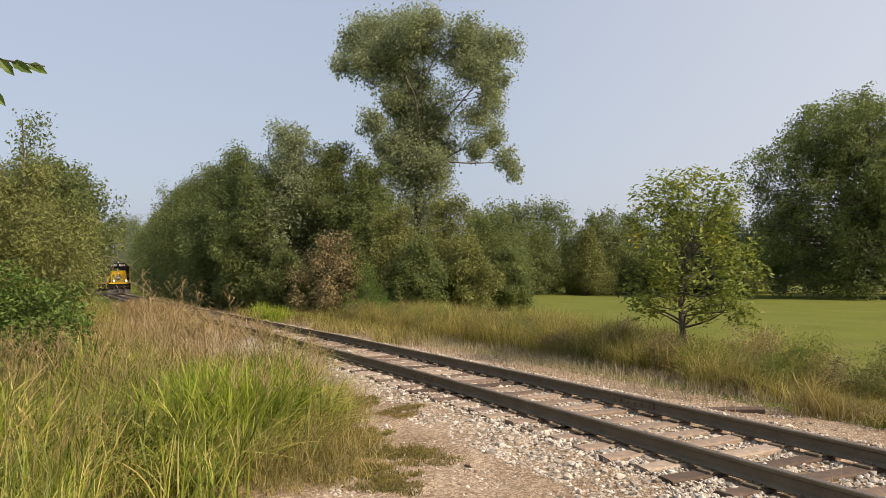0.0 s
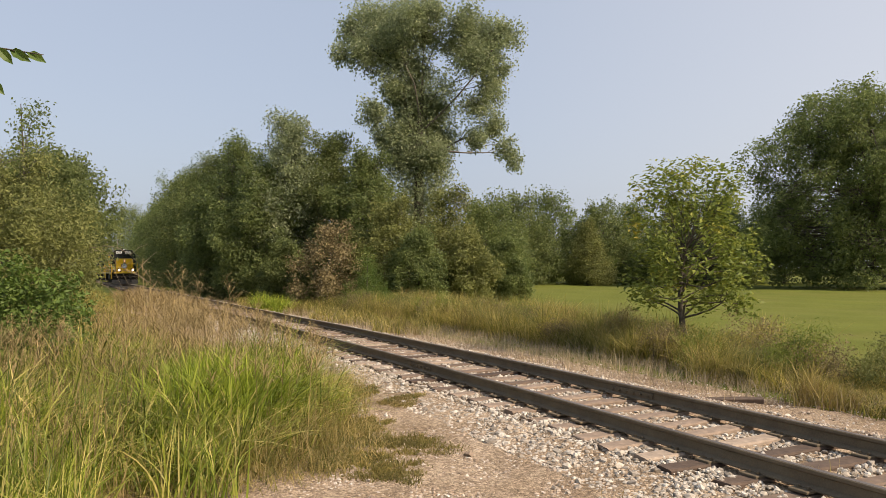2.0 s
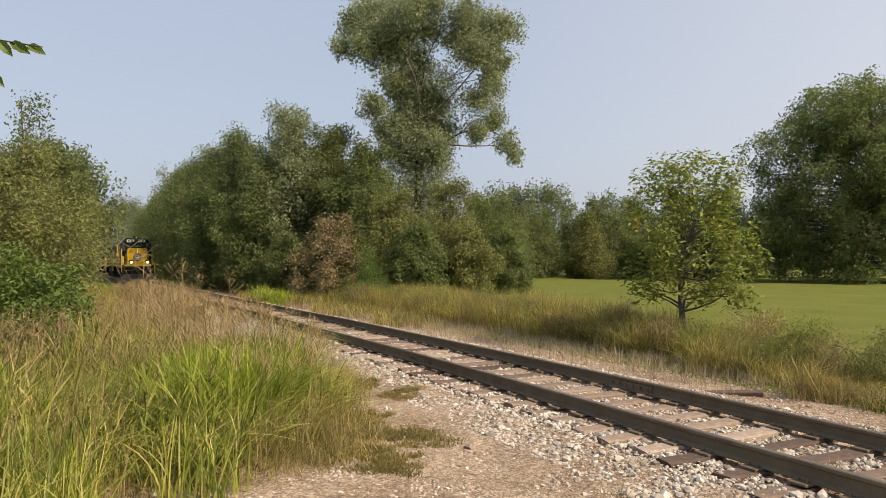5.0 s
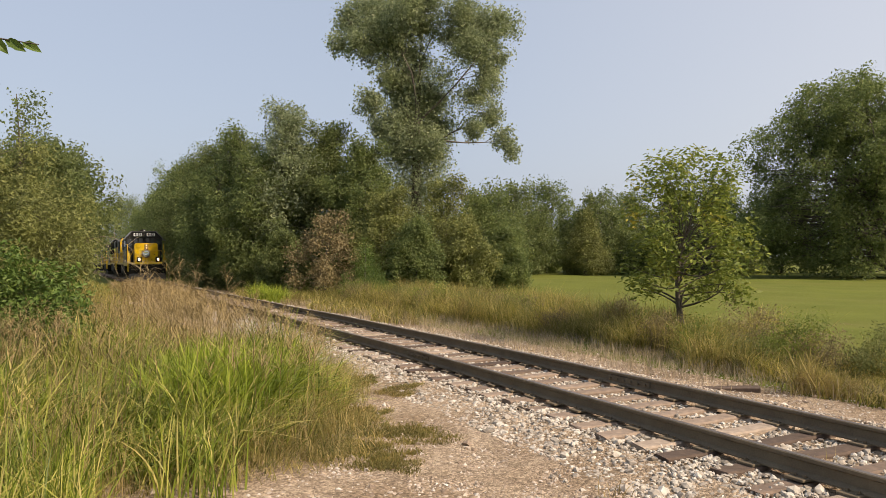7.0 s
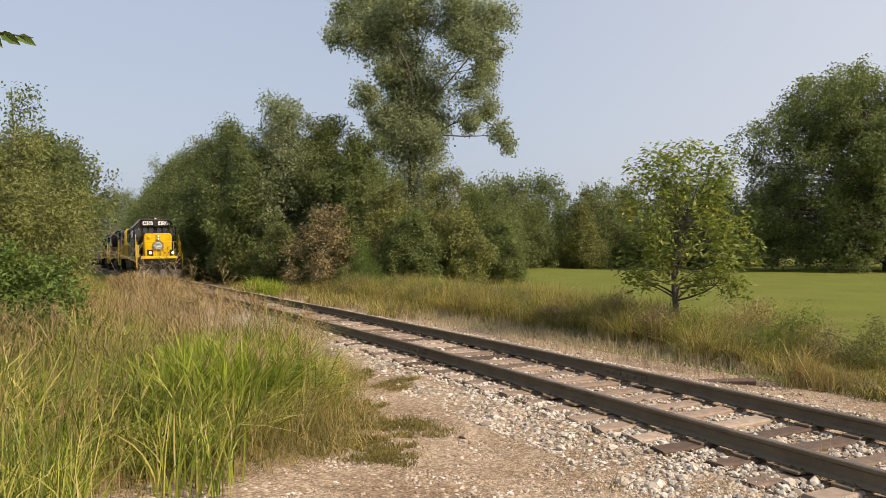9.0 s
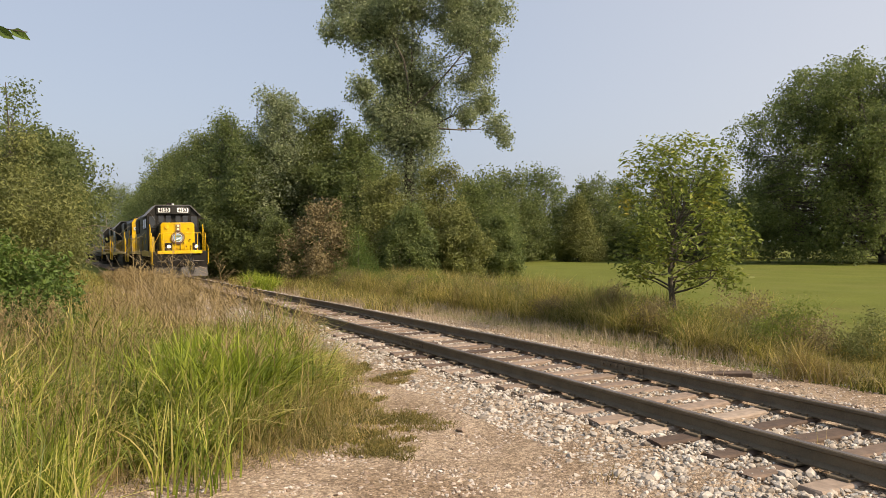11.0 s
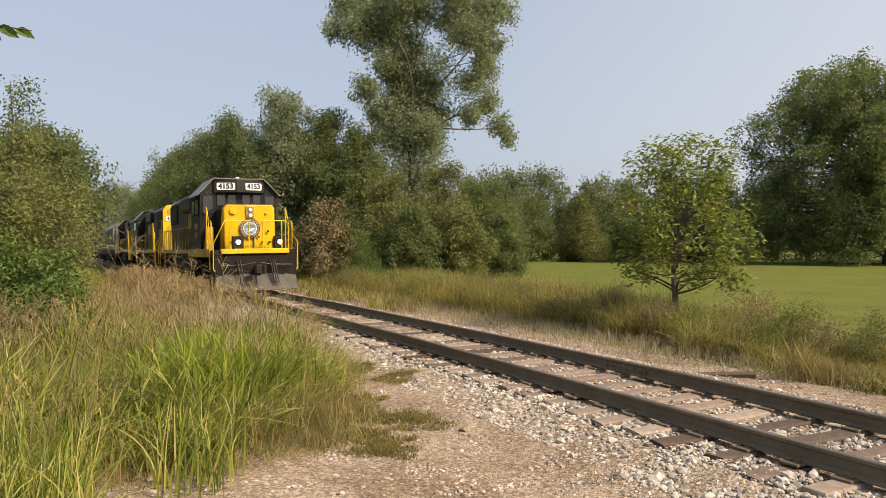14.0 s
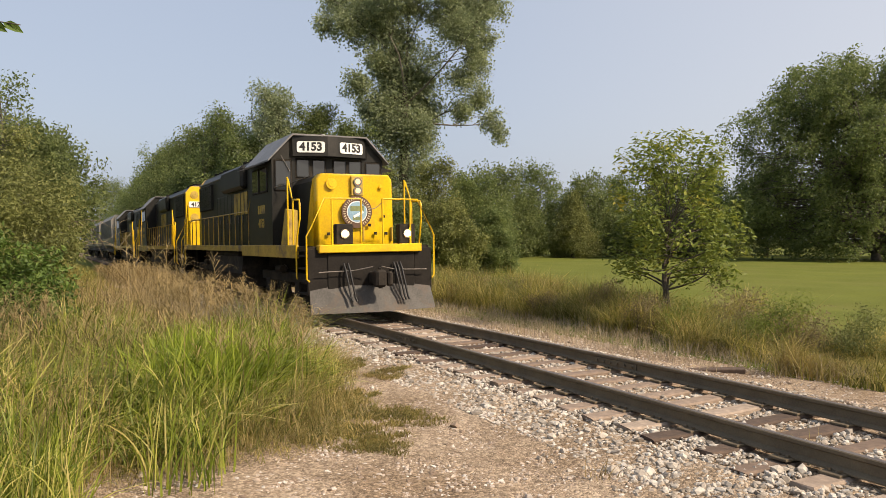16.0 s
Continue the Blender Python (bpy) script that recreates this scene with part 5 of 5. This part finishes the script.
    prism(bm, [(-0.96, 1.56), (-0.96, 3.95), (-0.74, 4.22), (0.74, 4.22), (0.96, 3.95), (0.96, 1.56)], HX0, HX1)
    hood = part("long_hood", bm, M_BLACK, root, "black long engine hood")
    bm = bmesh.new()
    prism(bm, [(-0.76, 4.215), (-0.60, 4.27), (0.60, 4.27), (0.76, 4.215)], HX0 + 0.05, HX1 - 0.02)
    part("hood_roof", bm, M_ROOF, root, "grey hood roof")
    for sy in (-1, 1):
        # pale strip that paints the bright highlight line along the hood's top edge
        bm = bmesh.new()
        box_bm(bm, HX0, HX1, sy * 0.955 - 0.03, sy * 0.955 + 0.03, 3.93, 3.98, bevel=0.008)
        part("roof_edge", bm, M_ROOF, root, "pale roof edge strip with the highlight put in its colour")
        # dynamic brake blister, radiator grilles and doors
        bm = bmesh.new()
        y0, y1 = sorted((sy * 0.9, sy * 1.16))
        box_bm(bm, -2.4, 1.2, y0, y1, 3.35, 4.08, bevel=0.09)
        part("blister", bm, M_BLACK, root, "bulging blister on the hood")
        bm = bmesh.new()
        y0, y1 = sorted((sy * 0.94, sy * 1.02))
        box_bm(bm, -8.3, -5.3, y0, y1, 2.9, 3.86, bevel=0.02)
        gr = part("radiator_grille", bm, M_GRIME, root)
        for k in range(18):
            bm = bmesh.new()
            y0, y1 = sorted((sy * 1.01, sy * 1.035))
            box_bm(bm, -8.22 + 0.165 * k, -8.14 + 0.165 * k, y0, y1, 2.95, 3.81)
            part("slat", bm, M_BLACK, gr)
        for k in range(13):
            x0 = -4.9 + 0.70 * k
            if x0 > 3.8:
                break
            bm = bmesh.new()
            y0, y1 = sorted((sy * 0.95, sy * 0.978))
            box_bm(bm, x0, x0 + 0.66, y0, y1, 1.72, 3.28, bevel=0.008)
            d = part("hood_door", bm, M_BLACK, root)
            bm = bmesh.new()
            y0, y1 = sorted((sy * 0.975, sy * 1.0))
            box_bm(bm, x0 + 0.57, x0 + 0.62, y0, y1, 2.3, 2.5, bevel=0.004)
            part("latch", bm, M_STEEL, d)
        # big reporting mark on the hood as four plain bars
        for k in range(4):
            bm = bmesh.new()
            y0, y1 = sorted((sy * 0.979, sy * 0.988))
            xx = 1.15 - 0.60 * k
            box_bm(bm, xx - 0.22, xx + 0.22, y0, y1, 2.56, 3.26, bevel=0.003)
            part("mark_bar", bm, M_YELLOW_OLD, hood)
        # walkway handrail
        y = sy * 1.46
        posts = [-8.3 + 1.02 * k for k in range(13)]
        for x in posts:
            pipe("stanchion", [[(x, y, 1.56), (x, y, 2.55)]], 0.018, M_YELLOW_OLD, root)
        pipe("handrail", [[(-8.5, y, 2.62), (-8.3, y, 2.55), (3.94, y, 2.55), (4.4, y, 3.02)]], 0.019, M_YELLOW_OLD, root, "dusty yellow walkway handrail")
        # close rods by the rear steps
        for k in range(6):
            pipe("gate_rod", [[(-8.5 + 0.13 * k, y, 1.56), (-8.5 + 0.13 * k, y, 2.5)]], 0.012, M_YELLOW, root)
    for x in (-7.6, -6.6, -5.6, -1.6, -0.5):
        bm = bmesh.new()
        cyl(bm, (x, 0, 4.33), (0, 0, 1), 0.52, 0.14, 24)
        cyl(bm, (x, 0, 4.41), (0, 0, 1), 0.12, 0.05, 12)
        part("roof_fan", bm, M_GRIME, root, "round roof fan")
    bm = bmesh.new()
    box_bm(bm, 1.6, 2.5, -0.25, 0.25, 4.26, 4.50, bevel=0.03)
    part("exhaust_stack", bm, M_GRIME, root)
    bm = bmesh.new()
    cyl(bm, (6.0, 0.1, 4.46), (0, 0, 1), 0.07, 0.14, 10)
    part("antenna", bm, M_WHITE, root, "small white antenna dome")
    bm = bmesh.new()
    for q, y in enumerate((-0.12, 0, 0.12)):
        cyl(bm, (5.2 + 0.2 * q, y, 4.50), (1, 0, 0), 0.06, 0.4, 10, 0.1)
    box_bm(bm, 5.0, 5.6, -0.04, 0.04, 4.39, 4.48)
    part("horn", bm, M_GRIME, root)
    # yellow hood end with number, lights and round plates
    bm = bmesh.new()
    prism(bm, [(-0.965, 1.57), (-0.965, 3.955), (-0.745, 4.23), (0.745, 4.23), (0.965, 3.955), (0.965, 1.57)], HX0 - 0.05, HX0 + 0.25)
    he = part("hood_end", bm, M_YELLOW, root, "bright yellow hood end")
    back = pose(0, 0, 0, 0, 0, 180)
    for sy in (-1, 1):
        bm = bmesh.new()
        box_bm(bm, HX0 - 0.09, HX0 - 0.03, sy * 0.48 - 0.36, sy * 0.48 + 0.36, 3.28, 3.55, bevel=0.02)
        nb = part("number_board", bm, M_WHITE, root, "white number board with black digits")
        lettering("digits", number, 0.26, M_INK, nb, Matrix.Translation((HX0 - 0.094, sy * 0.48, 3.415)) @ back @ FACE)
        for z in (3.85, 2.85):
            bm = bmesh.new()
            cyl(bm, (HX0 - 0.06, sy * 0.60, z), (1, 0, 0), 0.17, 0.03, 18)
            cyl(bm, (HX0 - 0.08, sy * 0.60, z), (1, 0, 0), 0.09, 0.03, 18)
            part("cap", bm, M_YELLOW_OLD, he)
    for z in (2.95, 3.15):
        bm = bmesh.new()
        cyl(bm, (HX0 - 0.08, 0, z), (1, 0, 0), 0.1, 0.06, 16)
        part("rear_lamp", bm, M_STEEL, he)
    # tank and gear under the frame
    bm = bmesh.new()
    prism(bm, [(-1.38, 1.25), (-1.42, 0.75), (-1.15, 0.36), (1.15, 0.36), (1.42, 0.75), (1.38, 1.25)], -3.4, 2.6)
    part("fuel_tank", bm, M_GRIME, root, "grimy black fuel tank")
    for sy in (-1, 1):
        bm = bmesh.new()
        cyl(bm, (-0.4, sy * 1.18, 1.30), (1, 0, 0), 0.17, 4.2, 14)
        part("air_tank", bm, M_GRIME, root)
    shorten(root)
    truck(root, 5.05, (-1.37, 1.37), flip)
    truck(root, -5.05, (-1.37, 1.37), flip)
    return root


def hopper_car():
    root = tagged(new("hopper_car"), "weathered grey covered hopper car in the train", "freight car", "freight cars")
    bm = bmesh.new()
    prism(bm, [(-1.3, 1.6), (-1.55, 2.4), (-1.58, 3.9), (-1.2, 4.35), (1.2, 4.35), (1.58, 3.9), (1.55, 2.4), (1.3, 1.6)], -7.4, 7.4)
    part("body", bm, M_GREY_CAR, root)
    bm = bmesh.new()
    box_bm(bm, -8.6, 8.6, -1.35, 1.35, 1.05, 1.3, bevel=0.02)
    box_bm(bm, -8.6, 8.6, -0.3, 0.3, 0.8, 1.05)
    part("underframe", bm, M_GRIME, root)
    for s in (-1, 1):
        for sy in (-1, 1):
            pipe("end_ladder", [[(s * 8.3, sy * 1.3, 1.2), (s * 8.3, sy * 1.3, 4.3)], [(s * 8.3, sy * 0.9, 1.2), (s * 8.3, sy * 0.9, 4.3)]] + [[(s * 8.3, sy * 1.3, z), (s * 8.3, sy * 0.9, z)] for z in (1.5, 1.9, 2.3, 2.7, 3.1, 3.5, 3.9)], 0.03, M_GREY_CAR, root)
        bm = bmesh.new()
        v = [bm.verts.new(p) for p in ((s * 7.4, -1.3, 4.2), (s * 7.4, 1.3, 4.2), (s * 8.2, 1.2, 1.3), (s * 8.2, -1.2, 1.3))]
        bm.faces.new(v)
        bmesh.ops.solidify(bm, geom=bm.faces[:], thickness=0.05)
        part("slope_sheet", bm, M_GREY_CAR, root)
        bm = bmesh.new()
        box_bm(bm, min(s * 8.6, s * 9.15), max(s * 8.6, s * 9.15), -0.15, 0.15, 0.68, 1.0, bevel=0.03)
        part("coupler", bm, M_GRIME, root)
    for sy in (-1, 1):
        for k in range(12):
            bm = bmesh.new()
            box_bm(bm, -7.2 + 1.3 * k, -7.08 + 1.3 * k, sy * 1.57 - 0.05, sy * 1.57 + 0.05, 2.3, 3.92)
            part("side_rib", bm, M_GREY_CAR, root)
    for k in range(4):
        bm = bmesh.new()
        prism(bm, [(-1.2, 1.6), (-0.3, 0.55), (0.3, 0.55), (1.2, 1.6)], -6.4 + 3.6 * k, -4.6 + 3.6 * k)
        part("hopper_outlet", bm, M_GREY_CAR, root)
    bm = bmesh.new()
    box_bm(bm, -8.2, 8.2, -0.4, 0.4, 4.42, 4.47)
    part("roof_walk", bm, M_GRIME, root)
    truck(root, 6.9, (-0.88, 0.88), False)
    truck(root, -6.9, (-0.88, 0.88), False)
    return root


# thing, distance of its middle behind the leading pilot, half its truck spacing, turned round
TRAIN = [(locomotive("4153", True, False), 8.6, 5.05, False), (locomotive("4127", False, True), 27.2, 5.05, True), (locomotive("", False, True), 45.8, 5.05, True)]
_car = hopper_car()
TRAIN.append((_car, 64.4, 6.9, False))
for k in range(1, 4):
    n0 = len(WHEELSETS)
    c = copy_thing(_car, pose(0, 0, 0))
    TRAIN.append((c, 64.4 + 18.4 * k, 6.9, False))
    for o in c.children_recursive:
        if o.name.startswith("wheelset"):
            WHEELSETS.append((o, o.matrix_basis.translation.x, 1))
# ---------------------------------------------------------------- ballast stones and gravel
def ico():
    g = (1 + 5 ** 0.5) / 2
    v = np.array([(-1, g, 0), (1, g, 0), (-1, -g, 0), (1, -g, 0), (0, -1, g), (0, 1, g), (0, -1, -g), (0, 1, -g), (g, 0, -1), (g, 0, 1), (-g, 0, -1), (-g, 0, 1)], float)
    f = np.array([(0, 11, 5), (0, 5, 1), (0, 1, 7), (0, 7, 10), (0, 10, 11), (1, 5, 9), (5, 11, 4), (11, 10, 2), (10, 7, 6), (7, 1, 8),
                  (3, 9, 4), (3, 4, 2), (3, 2, 6), (3, 6, 8), (3, 8, 9), (4, 9, 5), (2, 4, 11), (6, 2, 10), (8, 6, 7), (9, 8, 1)])
    return v / np.linalg.norm(v[0]), f


ICO_V, ICO_F = ico()
OCT_V = np.array([(1, 0, 0), (-1, 0, 0), (0, 1, 0), (0, -1, 0), (0, 0, 1), (0, 0, -1)], float)
OCT_F = np.array([(0, 2, 4), (2, 1, 4), (1, 3, 4), (3, 0, 4), (2, 0, 5), (1, 2, 5), (3, 1, 5), (0, 3, 5)])


def stones(name, P, size, seed, material, label, base=(ICO_V, ICO_F), parent=None):
    rng = np.random.default_rng(seed)
    bv, bf = base
    n, k = len(P), len(bv)
    V = bv[None] * rng.uniform(0.62, 1.25, (n, k, 1)) * rng.uniform(0.6, 1.2, (n, 1, 3))
    a, b = rng.uniform(0, 6.28, n), rng.uniform(-0.8, 0.8, n)
    ca, sa, cb, sb = np.cos(a), np.sin(a), np.cos(b), np.sin(b)
    x, y, z = V[..., 0], V[..., 1], V[..., 2]
    y, z = y * cb[:, None] - z * sb[:, None], y * sb[:, None] + z * cb[:, None]
    x, y = x * ca[:, None] - y * sa[:, None], x * sa[:, None] + y * ca[:, None]
    s = (size * rng.lognormal(0, 0.35, n))[:, None]
    V = np.stack([x * s + P[:, :1], y * s + P[:, 1:2], z * s * 0.75 + P[:, 2:3] + s * 0.25], 2).reshape(-1, 3)
    F = (bf[None] + (np.arange(n) * k)[:, None, None]).reshape(-1, 3)
    ob = link_mesh(name, V, F, material, parent)
    return tagged(ob, label, "gravel", kind="stuff")


def strewn(n, seed, s0, s1, d0, d1, bias=1.0, clear=0.93):
    rng = np.random.default_rng(seed)
    s = s0 + (s1 - s0) * rng.random(n) ** bias
    d = rng.uniform(d0, d1, n)
    # the tops of the ties stay mostly clear
    ta = np.array(tie_at)
    near = np.abs(ta[np.clip(np.searchsorted(ta, s), 1, len(ta) - 1)] - s) < 0.12
    near |= np.abs(ta[np.clip(np.searchsorted(ta, s), 1, len(ta) - 1) - 1] - s) < 0.12
    keep = ~(near & (np.abs(d) < 1.33) & (rng.random(n) < clear))
    s, d = s[keep], d[keep]
    x, y, _, _ = along(s, d)
    return np.stack([x, y, ground_z(x, y)], 1)


stones("ballast_stones", strewn(17000, 81, 3, 28, -2.2, -0.9, 1.5, 0.90), 0.023, 82, M_STONE, "pale grey crushed limestone ballast beside the rail")
stones("ballast_stones", strewn(12000, 83, 3, 30, -0.68, 0.68, 1.4, 0.86), 0.022, 84, M_STONE, "pale crushed limestone ballast between the rails")
stones("ballast_stones", strewn(8000, 85, 4, 40, 0.82, 2.9, 1.4), 0.021, 86, M_STONE, "pale crushed limestone ballast beyond the track", (OCT_V, OCT_F))
stones("ballast_stones", strewn(7000, 87, 27, 75, -2.2, 2.2), 0.035, 88, M_STONE, "far ballast stones along the track", (OCT_V, OCT_F))
stones("loose_gravel", strewn(64000, 89, 3.5, 26, -6.2, -1.9, 1.6), 0.0135, 90, M_PEBBLE, "pinkish loose gravel in the foreground", (OCT_V, OCT_F))
stones("loose_gravel", strewn(6500, 91, 3.5, 26, -6.0, -1.8, 1.4), 0.018, 92, M_PEBBLE, "scattered larger gravel stones")
stones("loose_gravel", strewn(9000, 93, 3, 26, 2.0, 4.8, 1.3), 0.018, 94, M_PEBBLE, "brown gravel below the dry grass", (OCT_V, OCT_F))

# the nearest ballast stones, one by one
def stone_mesh(seed):
    rng = np.random.default_rng(seed)
    return [tuple(v) for v in ICO_V * rng.uniform(0.65, 1.2, (12, 1)) * rng.uniform(0.7, 1.15, 3)]


STONES = []
for k in range(10):
    me = bpy.data.meshes.new("ballast_stone")
    me.from_pydata(stone_mesh(300 + k), [], ICO_F.tolist())
    me.materials.append(M_STONE_ONE)
    STONES.append(me)
_rs = random.Random(77)
for p in strewn(280, 95, 5.0, 9.0, -2.5, -1.2):
    ob = new("ballast_stone", STONES[_rs.randrange(10)])
    ob.parent = bed
    q = _rs.uniform(0.020, 0.038)
    ob.matrix_basis = pose(p[0], p[1], p[2] + 0.3 * q, _rs.uniform(-30, 30), _rs.uniform(-30, 30), _rs.uniform(0, 360)) @ Matrix.Diagonal((q, q, q * 0.8, 1))
# ---------------------------------------------------------------- what moves
FRONT = [(0.0, 106.1), (1.75, 96.4), (3.5, 86.3), (6.3, 70.2), (9.2, 54.3), (11.3, 42.9), (12.5, 36.2), (13.5, 30.8), (14.5, 25.45), (15.2, 21.6), (16.0, 17.3)]


def front_s(t):
    """The pilot's place along the track at t seconds."""
    return float(np.interp(np.interp(t, [a for a, _ in FRONT], [b for _, b in FRONT]), _ys, _ss))


def rolling_pose(s_mid, half, turned):
    a, b = along(s_mid - half), along(s_mid + half)
    x, y = (a[0] + b[0]) / 2, (a[1] + b[1]) / 2
    yaw = math.degrees(math.atan2(a[1] - b[1], a[0] - b[0]))
    za, zb = float(rail_z(a[1])), float(rail_z(b[1]))
    m = pose(x, y, (za + zb) / 2, 0, math.degrees(math.atan2(zb - za, 2 * half)), yaw) @ pose(0, 0, 0, 0.7, 0, 0)
    return m @ pose(0, 0, 0, 0, 0, 180) if turned else m


def motions():
    times = [0.5 * k for k in range(33)]
    for thing, back, half, turned in TRAIN:
        walk(thing, [(t, rolling_pose(front_s(t) + back, half, turned)) for t in times])
    s0 = front_s(0)
    ticks = [0.1 * k for k in range(161)]
    roll = [(t, math.degrees((s0 - front_s(t)) / 0.508)) for t in ticks]
    for w, x, sign in WHEELSETS:
        walk(w, [(t, pose(x, 0, 0.508, 0, sign * a, 0)) for t, a in roll])


motions()
